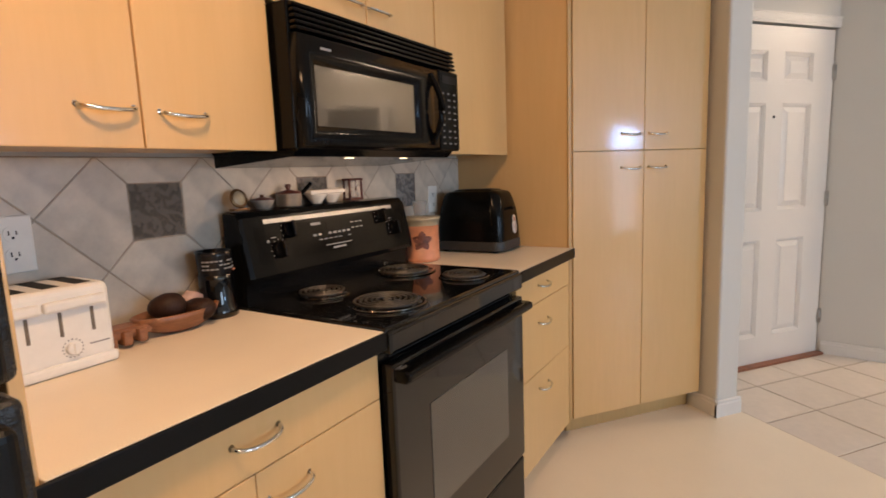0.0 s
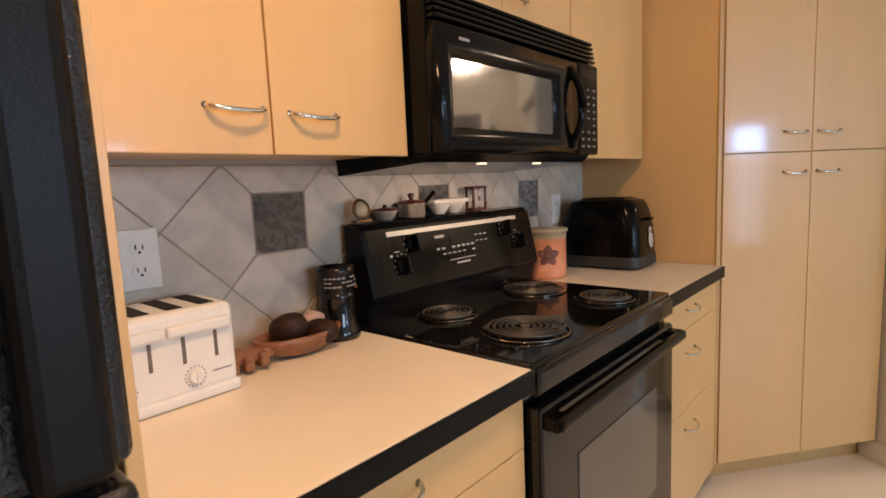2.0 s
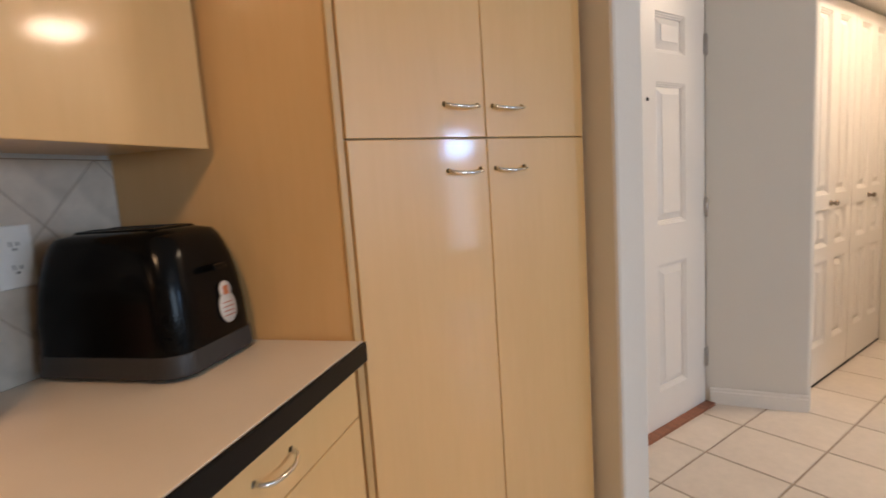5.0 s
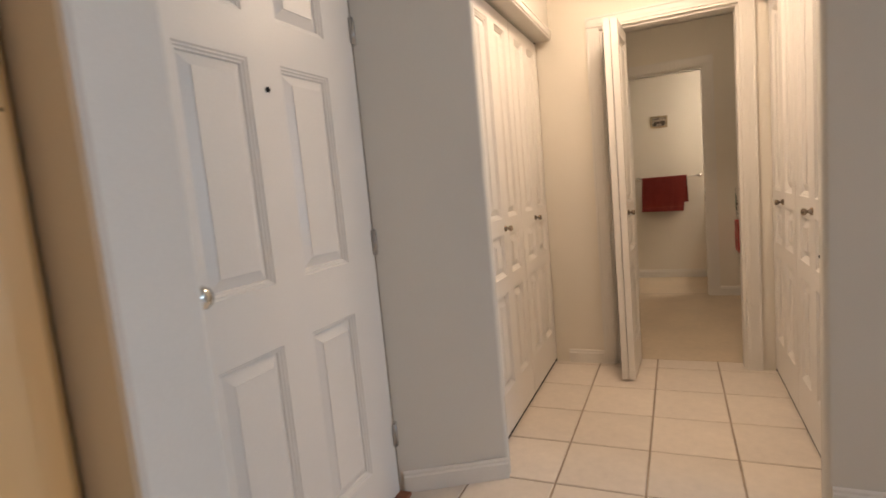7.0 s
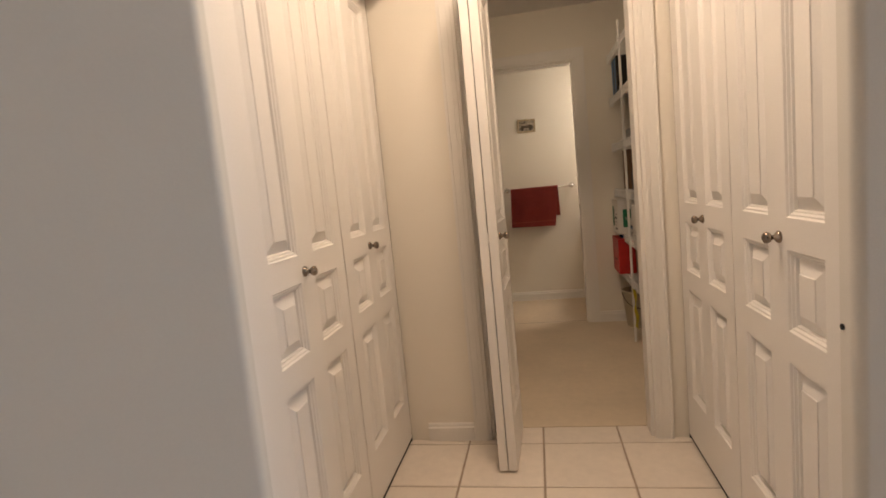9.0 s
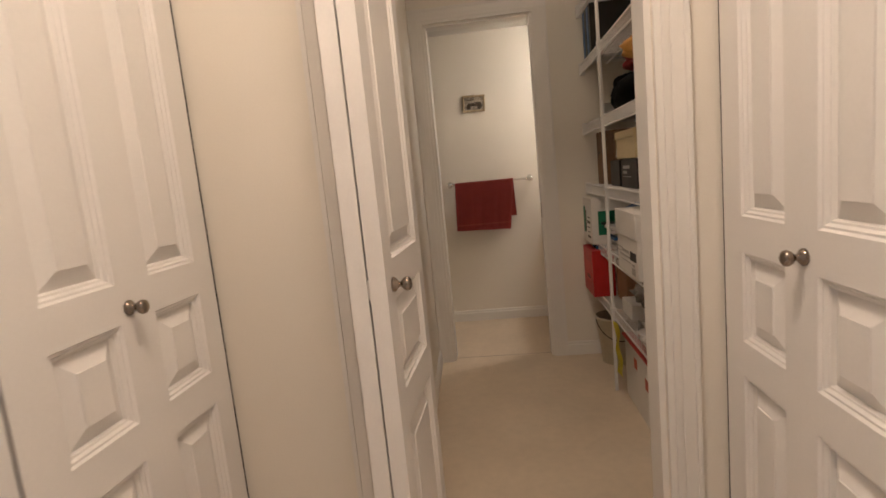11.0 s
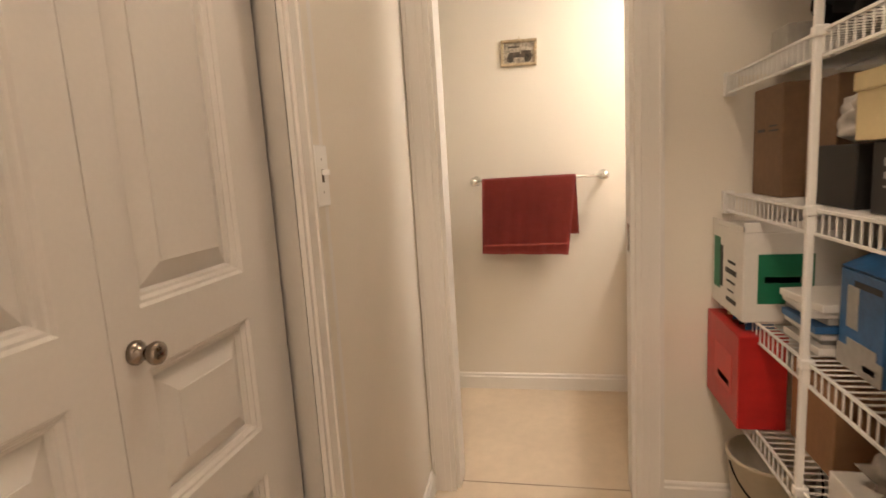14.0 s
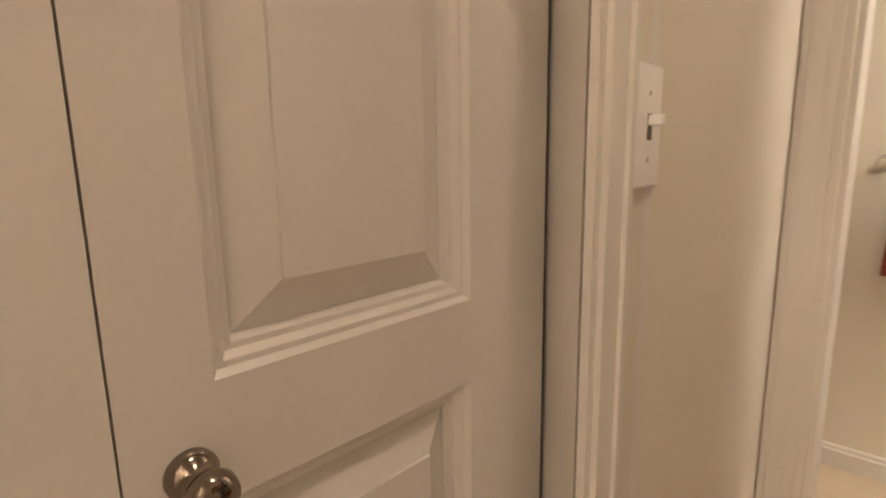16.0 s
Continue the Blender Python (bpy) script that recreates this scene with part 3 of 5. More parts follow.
prism(bm, [(p.x, p.y) for p in toe], 0.0, 0.10)
part("toe_kick", bm, MAPLE_DARK, pantry)
part("filler_strip", slab(-0.002, 0.017, 0.004, 0.03, 0.10, TOP, 0.003), MAPLE_DARK, pantry)
for x0, x1, a, b, hx, hz in ((0.020, 0.4008, 0.105, 1.335, 0.328, 1.262), (0.4038, 0.772, 0.105, 1.335, 0.478, 1.262),
                             (0.020, 0.4008, 1.3385, TOP - 0.005, 0.328, 1.415), (0.4038, 0.772, 1.3385, TOP - 0.005, 0.478, 1.415)):
    front = part("door", slab(x0, x1, 0, 0.019, a, b), MAPLE, pantry)
    pull(front, (hx, 0, hz))
part("end_strip", slab(0.775, 0.786, 0.012, 0.03, 0.10, TOP, 0.001), MAPLE_DARK, pantry)


def counter(u0, u1, label):
    t = thing("countertop", at(0, u0, 0.877), label, "countertop", "kitchen worktops")
    w = u1 - u0
    part("top", box(bm_new(), 0.012, 0.572, 0, w, 0.0, 0.043, 0.0015), LAMINATE, t)
    part("edge_strip", box(bm_new(), 0.5725, 0.580, -0.016 if u0 < 0 else -0.001, w + 0.001, 0.0, 0.0425, 0.0035, 3), BLACK_EDGE, t, "black edge band")


counter(-0.666, -0.001, "cream laminate worktop with black front edge")
counter(0.768, 1.356, "cream laminate worktop with black front edge beside the pantry")

# ---- backsplash ----
U0, Z0, HD = -0.16, 1.205, 0.1325
splash = structure("backsplash", [(0.0005, 0.0085, -0.665, 1.342, 0.915, 1.336)], STONE_GROUT, "grey grout bed of the tiled backsplash", "backsplash", K)


def clip(poly, a, b, c):
    """Keeps what of a polygon has a*x + b*y <= c."""
    out = []
    for p, q in zip(poly, poly[1:] + poly[:1]):
        dp, dq = a * p[0] + b * p[1] - c, a * q[0] + b * q[1] - c
        if dp <= 0:
            out.append(p)
        if dp * dq < 0:
            f = dp / (dp - dq)
            out.append((p[0] + f * (q[0] - p[0]), p[1] + f * (q[1] - p[1])))
    return out


def wall_tile(poly, material, depth=0.010, label=""):
    bm = bm_new()
    cx, cy = sum(p[0] for p in poly) / len(poly), sum(p[1] for p in poly) / len(poly)
    rings = []
    for shrink, d in ((0.0, 0.003), (0.0, depth - 0.0015), (0.0018, depth)):
        ring = []
        for x, y in poly:
            r = math.hypot(x - cx, y - cy)
            f = (r - 0.0022 - shrink) / r
            ring.append(bm.verts.new((d, (x - cx) * f, (y - cy) * f)))
        rings.append(ring)
    n = len(poly)
    for a, b in zip(rings, rings[1:]):
        for i in range(n):
            bm.faces.new((a[i], a[(i + 1) % n], b[(i + 1) % n], b[i]))
    bm.faces.new(rings[-1])
    ob = part("tile", bm, material, splash, label)
    ob.location = (0, cx, cy)


INSERTS = [U0 + 4 * HD * k for k in range(3)]
IH = 0.0685
for i in range(-5, 13):
    for j in range(-3, 3):
        if (i + j) % 2 == 0:
            continue
        cx, cy = U0 + HD * i, Z0 + HD * j
        poly = [(cx - HD, cy), (cx, cy - HD), (cx + HD, cy), (cx, cy + HD)]
        for a, b, c in ((1, 0, 1.340), (-1, 0, 0.664), (0, 1, 1.334), (0, -1, -0.918)):
            poly = clip(poly, a, b, c)
        for s in INSERTS:
            if abs(cx - s) + abs(cy - Z0) < HD * 1.01:
                if abs(cx - s) > abs(cy - Z0):
                    poly = clip(poly, 1 if cx < s else -1, 0, (s - IH) if cx < s else -(s + IH))
                else:
                    poly = clip(poly, 0, 1 if cy < Z0 else -1, (Z0 - IH) if cy < Z0 else -(Z0 + IH))
        if len(poly) > 2:
            area = abs(sum(p[0] * q[1] - q[0] * p[1] for p, q in zip(poly, poly[1:] + poly[:1]))) / 2
            if area > 0.0004:
                wall_tile(poly, STONE)


def relief_tile():
    mat, n, l, p = nodes_of("embossed_grey_tile")
    vec = coords(n, l, (1, 1, 1))
    a = noise_node(n, l, vec, 95.0, 2, 0.4)
    v = n.new("ShaderNodeTexWave")
    v.inputs["Scale"].default_value, v.inputs["Distortion"].default_value, v.inputs["Detail"].default_value = 26, 12, 2
    l.new(vec, v.inputs["Vector"])
    both = mix(n, l, a, v.outputs[0], 0.45, "MIX")
    l.new(ramp(n, l, both, (0.13, 0.13, 0.135), (0.30, 0.29, 0.275), 0.38, 0.56), p.inputs["Base Color"])
    p.inputs["Roughness"].default_value = 0.42
    b = n.new("ShaderNodeBump")
    b.inputs["Strength"].default_value, b.inputs["Distance"].default_value = 0.8, 0.003
    l.new(both, b.inputs["Height"])
    l.new(b.outputs[0], p.inputs["Normal"])
    return mat


RELIEF = relief_tile()
for s in INSERTS:
    wall_tile([(s - IH, Z0 - IH), (s + IH, Z0 - IH), (s + IH, Z0 + IH), (s - IH, Z0 + IH)], RELIEF, 0.0085, "embossed grey accent tile")


def outlet(u, z, label):
    t = thing("wall_outlet", at(0.0105, u, z, 90), label, "outlet", "outlets")
    part("plate", box(bm_new(), -0.036, 0.036, -0.006, 0, -0.058, 0.058, 0.003), WHITE_PLASTIC, t)
    for dz in (-0.0215, 0.0215):
        bm = bm_new()
        cyl(bm, (0, -0.0078, dz), 0.0165, 0.002, "y", n=20)
        socket = part("socket", bm, WHITE_PLASTIC, t)
        bm = bm_new()
        box(bm, -0.0075, -0.0052, -0.0085, -0.0077, dz - 0.002, dz + 0.007)
        box(bm, 0.0052, 0.0075, -0.0085, -0.0077, dz - 0.002, dz + 0.006)
        cyl(bm, (0, -0.0085, dz - 0.0075), 0.0026, 0.0008, "y", n=10)
        part("slots", bm, DARK, socket, "dark socket slots")


outlet(-0.467, 1.160, "white duplex outlet above the toaster")
outlet(1.095, 1.155, "white duplex outlet behind the black toaster")

# ---- stove ----
stove = thing("electric_stove", at(0.03, 0.004, 0), "black electric coil stove with oven between the worktops", "stove")
W = 0.756
bm = bm_new()
box(bm, 0.0, 0.515, 0, W, 0.06, 0.905)
box(bm, 0.03, 0.50, 0.03, W - 0.03, 0.0, 0.06)
part("body", bm, BLACK_SATIN, stove)
bm = bm_new()
box(bm, 0.055, 0.545, -0.002, W + 0.002, 0.905, 0.928, 0.008, 3)
box(bm, 0.517, 0.556, 0.0, W, 0.862, 0.918, 0.009, 3)
part("cooktop", bm, BLACK_GLOSS, stove, "glossy black enamel cooktop")
# back guard: a leaning console
bm = bm_new()
prof = [(0.0, 0.90), (0.075, 0.90), (0.075, 0.985), (0.095, 0.992), (0.098, 1.005), (0.062, 1.168), (0.050, 1.182), (0.0, 1.186)]
rings = []
for u, k in ((0.0, 0.985), (0.014, 1.0), (W - 0.014, 1.0), (W, 0.985)):
    rings.append([bm.verts.new((x * k, u, 0.90 + (z - 0.90) * k)) for x, z in prof])
for a, b in zip(rings, rings[1:]):
    for i in range(len(prof)):
        bm.faces.new((a[i], a[(i + 1) % len(prof)], b[(i + 1) % len(prof)], b[i]))
bm.faces.new(rings[0])
bm.faces.new(rings[-1][::-1])
guard = part("backguard", bm, BLACK_SATIN, stove, "leaning black control console")
lean = math.degrees(math.atan2(0.036, 0.163))


def on_console(u, z):
    """A frame on the console's leaning face: x along u, y out, z up the face."""
    x = 0.098 - (z - 1.005) * 0.036 / 0.163
    return Matrix.Translation((x, u, z)) @ pose(0, 0, 0, 0, 0, -90) @ pose(0, 0, 0, lean, 0, 0) @ pose(0, 0, 0, 0, 0, 180)


def flat_bar(bm, m, x0, x1, z0, z1, y0=-0.0012, y1=0.0005):
    other = bmesh.new()
    box(other, x0, x1, y0, y1, z0, z1)
    merge(bm, other, m)


bm = bm_new()
flat_bar(bm, on_console(W / 2, 1.152), -0.298, 0.290, -0.0055, 0.0070, -0.003)
part("trim_strip", bm, SILVER, stove, "silver trim strip")
bm = bm_new()
flat_bar(bm, on_console(W / 2, 1.088), -0.335, 0.345, -0.052, 0.052, -0.0008)
part("control_panel", bm, BLACK_PANEL, stove, "glossy black control panel")
for u, z in ((0.166, 1.122), (0.118, 1.070), (0.596, 1.124), (0.660, 1.076)):
    bm = bm_new()
    other = bmesh.new()
    cyl(other, (0, -0.012, 0), 0.022, 0.012, "y", r2=0.026)
    box(other, -0.0065, 0.0065, -0.030, -0.006, -0.024, 0.024, 0.0035)
    merge(bm, other, on_console(u, z))
    k = part("knob", bm, BLACK_SATIN, stove, "black control knob")
    bm = bm_new()
    m = on_console(u, z)
    for i in range(9):
        a = radians(-120 + 30 * i)
        flat_bar(bm, m @ Matrix.Translation((0.030 * math.sin(a), -0.001, 0.030 * math.cos(a))), -0.0009, 0.0009, -0.0016, 0.0016)
    flat_bar(bm, m @ Matrix.Translation((-0.012, -0.001, 0.037)), -0.012, 0.006, -0.0012, 0.0012)
    flat_bar(bm, m @ Matrix.Translation((-0.036, -0.001, 0.028)), -0.004, 0.004, -0.003, 0.003)
    part("dial_marks", bm, MARK, stove, "pale printed dial marks")
def panel_mark(u, z, half, high):
    bm = bm_new()
    flat_bar(bm, on_console(u, z), -half, half, -high, high, -0.0018)
    part("panel_mark", bm, MARK, stove)


rnd = random.Random(4)
for i in range(8):
    for z, high in ((1.094, 0.0035), (1.078, 0.0018)):
        if rnd.random() > 0.12:
            panel_mark(0.262 + 0.022 * i, z, 0.007, high)
for i in range(3):
    for z in (1.118, 1.100):
        panel_mark(0.440 + 0.022 * i, z, 0.006, 0.0018)
panel_mark(0.36, 1.058, 0.060, 0.0016)
panel_mark(0.36, 1.047, 0.030, 0.003)
panel_mark(0.275, 1.128, 0.020, 0.004)
bm = bm_new()
flat_bar(bm, on_console(0.375, 1.116), -0.055, 0.055, -0.014, 0.014, -0.0022)
part("display", bm, BLACK_PANEL, stove, "dark clock display")


def burner(v, u, r):
    b = bm_new()
    lathe(b, [(r * 0.55, -0.014), (r * 0.86, -0.010), (r * 1.06, 0.001), (r * 1.13, 0.003), (r * 1.16, 0.001), (r * 1.1, -0.002)], 40, Matrix.Translation((v, u, 0.930)))
    pan = part("drip_pan", b, PAN_CHROME, stove, "shiny dark drip pan")
    b = bm_new()
    turns = 5 if r > 0.085 else 4
    pts = []
    steps = turns * 28
    for i in range(steps + 1):
        a = 2 * math.pi * turns * i / steps
        rr = r * (0.22 + 0.78 * i / steps)
        pts.append((v + rr * math.cos(a), u + rr * math.sin(a), 0.938))
    tube(b, pts, 0.0040, 6)
    cyl(b, (v, u, 0.930), 0.012, 0.010, n=16)
    part("coil", b, COIL, stove, "dark spiral heating coil")
    for a in (0.4, 2.5, 4.6):
        b = bm_new()
        tube(b, [(v + 0.02 * math.cos(a), u + 0.02 * math.sin(a), 0.932), (v + r * math.cos(a), u + r * math.sin(a), 0.932)], 0.0018, 6)
        part("coil_support", b, COIL, stove)


burner(0.405, 0.190, 0.094)
burner(0.155, 0.205, 0.073)
burner(0.180, 0.585, 0.094)
burner(0.420, 0.585, 0.073)
# oven door, window, handle, drawer
oven = part("oven_door", box(bm_new(), 0.517, 0.556, 0.003, W - 0.003, 0.255, 0.838, 0.008, 3), BLACK_GLOSS, stove, "glossy black oven door")
part("window", box(bm_new(), 0.554, 0.5582, 0.150, 0.615, 0.385, 0.690, 0.0015), OVEN_GLASS, oven, "dark grey oven window")
bm = bm_new()
box(bm, 0.570, 0.598, 0.010, W - 0.010, 0.797, 0.825, 0.010, 3)
for u in (0.010, W - 0.055):
    box(bm, 0.553, 0.590, u, u + 0.045, 0.794, 0.825, 0.006, 2)
part("handle", bm, BLACK_SATIN, oven, "black bar handle")
bm = bm_new()
for i in range(3):
    box(bm, 0.515, 0.520, 0.04, W - 0.04, 0.842 + i * 0.007, 0.845 + i * 0.007)
part("vent_slots", bm, DARK, stove, "narrow vent slots")
part("drawer", box(bm_new(), 0.517, 0.552, 0.003, W - 0.003, 0.065, 0.246, 0.007, 3), BLACK_SATIN, stove, "black storage drawer")

# ---- microwave ----
mw = thing("microwave", at(0.0, 0.006, 1.305), "black over-the-range microwave above the stove", "microwave")
M = 0.738
part("body", box(bm_new(), 0.006, 0.332, 0, M, 0.035, 0.378, 0.004), BLACK_SATIN, mw)
bm = bm_new()
base_prof = [(0.012, 0.0), (0.312, 0.018), (0.332, 0.036), (0.010, 0.036)]
rings = [[bm.verts.new((x, u, z)) for x, z in base_prof] for u in (0.004, M - 0.004)]
for i in range(4):
    bm.faces.new((rings[0][i], rings[0][(i + 1) % 4], rings[1][(i + 1) % 4], rings[1][i]))
bm.faces.new(rings[0][::-1])
bm.faces.new(rings[1])
part("base_plate", bm, BLACK_SATIN, mw, "sloping underside plate")
DW = 0.606


def framed_front(bm, u0, u1, z0, z1, wu0, wu1, wz0, wz1, x0, x1, xin):
    """A door front that swells round a sunk window."""
    def ring(a, b, c, d, x):
        return [bm.verts.new((x, y, z)) for y, z in ((a, c), (b, c), (b, d), (a, d))]
    rs = [ring(u0, u1, z0, z1, x0), ring(u0 + 0.001, u1 - 0.001, z0 + 0.001, z1 - 0.001, x1 - 0.010), ring(u0 + 0.012, u1 - 0.008, z0 + 0.012, z1 - 0.010, x1),
          ring(wu0 - 0.030, wu1 + 0.022, wz0 - 0.026, wz1 + 0.022, x1 + 0.004), ring(wu0 - 0.016, wu1 + 0.012, wz0 - 0.014, wz1 + 0.012, x1 - 0.001),
          ring(wu0 - 0.002, wu1 + 0.002, wz0 - 0.002, wz1 + 0.002, xin)]
    for a, b in zip(rs, rs[1:]):
        for i in range(4):
            bm.faces.new((a[i], a[(i + 1) % 4], b[(i + 1) % 4], b[i])).smooth = True


bm = bm_new()
framed_front(bm, 0.002, DW, 0.038, 0.302, 0.058, 0.478, 0.092, 0.232, 0.332, 0.366, 0.354)
mdoor = part("door", bm, BLACK_SATIN, mw, "curved black door frame")
part("window", box(bm_new(), 0.350, 0.3545, 0.056, 0.480, 0.090, 0.234), BLACK_GLASS, mdoor, "dark mirror-like window")
bm = bm_new()
pts = [(0.362 + 0.034 * math.sin(math.pi * i / 12), 0.562 + 0.012 * math.sin(math.pi * i / 12), 0.056 + 0.222 * i / 12) for i in range(13)]
tube(bm, pts, 0.0105, 12)
part("handle", bm, BLACK_SATIN, mdoor, "bowed black door handle")
bm = bm_new()
box(bm, 0.332, 0.364, DW + 0.002, M, 0.038, 0.302, 0.008, 3)
panel = part("control_panel", bm, BLACK_PANEL, mw, "black keypad panel")
part("display", box(bm_new(), 0.362, 0.3652, DW + 0.022, M - 0.016, 0.258, 0.284), SMOKED, panel, "dark display")
KEY_MARK = surface("grey_key_print", (0.16, 0.16, 0.155), 0.6, vary=0.1)
rnd = random.Random(7)
for r in range(9):
    for c in range(3):
        if rnd.random() < 0.9:
            u, z = DW + 0.030 + c * 0.036, 0.062 + r * 0.0205
            part("key_mark", box(bm_new(), 0.3635, 0.3648, u - 0.009, u + 0.008 - rnd.random() * 0.006, z - 0.0028, z + 0.0028), KEY_MARK, panel)
bm = bm_new()
for i in range(5):
    z = 0.308 + i * 0.0135
    box(bm, 0.332, 0.358 - i * 0.002, 0.004, M - 0.004, z, z + 0.0095, 0.004, 2)
part("grille", bm, BLACK_SATIN, mw, "black slatted vent grille")
bm = bm_new()
flat_bar(bm, Matrix.Translation((0.3675, 0.085, 0.272)) @ pose(0, 0, 0, 0, 0, 90), -0.018, 0.018, -0.003, 0.003)
part("badge", bm, MARK, mdoor, "small pale badge")
HOODGLOW = glow("hood_bulb", (1.0, 0.75, 0.45), 3)
for u in (0.24, 0.50):
    part("lamp_lens", box(bm_new(), 0.282, 0.290, u - 0.016, u + 0.016, 0.0150, 0.0165), HOODGLOW, mw, "small glowing hood lamp")

# ---- fridge ----
fridge = thing("fridge", at(0.0, -1.468, 0), "black top-freezer fridge with pebbled doors", "fridge")
FW = 0.765
part("body", box(bm_new(), 0.02, 0.60, 0, FW, 0.02, 1.70, 0.006), BLACK_SATIN, fridge)
for name, z0, z1 in (("fridge_door", 0.10, 1.062), ("freezer_door", 1.078, 1.705)):
    d = part(name, box(bm_new(), 0.604, 0.668, 0.0, FW, z0, z1, 0.012, 3), BLACK_GRAIN, fridge, "pebbled black door")
    bm = bm_new()
    a, b = (z1 - 0.62, z1 - 0.012) if name == "fridge_door" else (z0 + 0.012, z0 + 0.50)
    box(bm, 0.682, 0.712, FW - 0.072, FW - 0.022, a, b, 0.012, 3)
    box(bm, 0.660, 0.70, FW - 0.070, FW - 0.024, a, a + 0.07, 0.010, 2)
    box(bm, 0.660, 0.70, FW - 0.070, FW - 0.024, b - 0.07, b, 0.010, 2)
    part("handle", bm, BLACK_MATTE, d, "thick black bar handle")
part("kick_grille", box(bm_new(), 0.60, 0.63, 0.01, FW - 0.01, 0.02, 0.09, 0.004), BLACK_SATIN, fridge)

# ---- on the worktop ----
toaster = thing("toaster", at(0.186, -0.664, 0.921, 90), "white four-slot toaster with dials on the worktop", "toaster")
TW, TD, TH = 0.284, 0.150, 0.164
bm = bm_new()
box(bm, 0, TW, 0.0, TD, 0.012, TH, 0.014, 3)
part("body", bm, WHITE_PLASTIC, toaster)
part("base", box(bm_new(), -0.002, TW + 0.002, -0.004, TD + 0.002, 0.0, 0.022, 0.006), WHITE_PLASTIC, toaster)
for x0 in (0.052, 0.164):
    part("lever", box(bm_new(), x0, x0 + 0.108, -0.012, 0.006, TH - 0.042, TH - 0.022, 0.005, 2), WHITE_PLASTIC, toaster)
SLOT_GREY = surface("shaded_slot_plastic", (0.16, 0.13, 0.10), 0.7, vary=0.1)
for x in (0.082, 0.137, 0.191, 0.246):
    part("lever_slot", box(bm_new(), x - 0.003, x + 0.003, -0.0012, 0.004, 0.072, TH - 0.045), SLOT_GREY, toaster, "dark lever slot")
    part("bread_slot", box(bm_new(), x - 0.014, x + 0.014, 0.020, TD - 0.014, TH - 0.01, TH + 0.0008, 0.0), DARK, toaster, "dark bread slot")
for x in (0.096, 0.206):
    bm = bm_new()
    cyl(bm, (x, -0.009, 0.046), 0.013, 0.009, "y", n=24, bevel=0.002)
    box(bm, x - 0.002, x + 0.002, -0.012, -0.008, 0.036, 0.056, 0.001)
    k = part("dial", bm, WHITE_PLASTIC, toaster, "white browning dial")
    bm = bm_new()
    for i in range(16):
        a = 2 * math.pi * i / 16
        box(bm, x + 0.0175 * math.sin(a) - 0.0012, x + 0.0175 * math.sin(a) + 0.0012, -0.0008, 0.0006, 0.046 + 0.0175 * math.cos(a) - 0.0012, 0.046 + 0.0175 * math.cos(a) + 0.0012)
    part("dial_marks", bm, MARK, k)
part("name_marks", box(bm_new(), 0.236, 0.272, -0.0008, 0.001, 0.045, 0.048), MARK, toaster)

BOWL_WOOD = wood("bowl_wood", (0.20, 0.075, 0.03), (0.34, 0.14, 0.06), grain=(8, 40, 40), rough=0.4, coat=0.1)
bowl = thing("wooden_bowl", at(0.10, -0.185, 0.921, 90), "carved reddish wooden bowl with a notched handle", "bowl")
bm = bm_new()
lathe(bm, [(0, 0), (0.035, 0.0), (0.060, 0.012), (0.080, 0.034), (0.086, 0.048), (0.080, 0.050), (0.072, 0.036), (0.050, 0.016), (0, 0.010)], 32)
for v in bm.verts:
    v.co.x *= 1.12 + (0.25 if v.co.x < 0 else 0.0)
    v.co.y *= 0.72
part("bowl", bm, BOWL_WOOD, bowl)
bm = bm_new()
box(bm, -0.205, -0.085, -0.030, 0.030, 0.018, 0.042, 0.008, 2)
for x in (-0.116, -0.148, -0.180):
    box(bm, x - 0.010, x + 0.010, -0.044, 0.044, 0.006, 0.038, 0.006, 2)
part("handle", bm, BOWL_WOOD, bowl, "notched wooden handle")
AVO = surface("avocado_skin", (0.040, 0.017, 0.010), 0.5, spec=0.22, vary=0.2, fine=120, bump=0.6, bump_scale=160)
GARLIC = surface("garlic_skin", (0.66, 0.44, 0.38), 0.6, vary=0.15, scale=20, fine=60)


def egg(name, m, a, b, c, material, label, cat, wob=0.04, group=""):
    bm = bm_new()
    bmesh.ops.create_icosphere(bm, subdivisions=3, radius=1)
    for v in bm.verts:
        k = 1 + wob * noise.noise(v.co * 2.2)
        v.co = Vector((v.co.x * a * k * (1 - 0.16 * v.co.x), v.co.y * b * k, v.co.z * c * k))
    for f in bm.faces:
        f.smooth = True
    return solid(name, bm, material, label, cat, group=group, m=m)


egg("avocado", at(0.095, -0.208, 0.980, 60), 0.042, 0.033, 0.033, AVO, "dark ripe avocado in the wooden bowl", "avocado", group="avocados in the bowl")
egg("avocado", at(0.125, -0.150, 0.963, 20), 0.045, 0.031, 0.028, AVO, "dark ripe avocado in the wooden bowl", "avocado", group="avocados in the bowl")
egg("garlic", at(0.062, -0.132, 0.972, 0), 0.032, 0.028, 0.026, GARLIC, "pinkish garlic bulb in the wooden bowl", "garlic", 0.25)

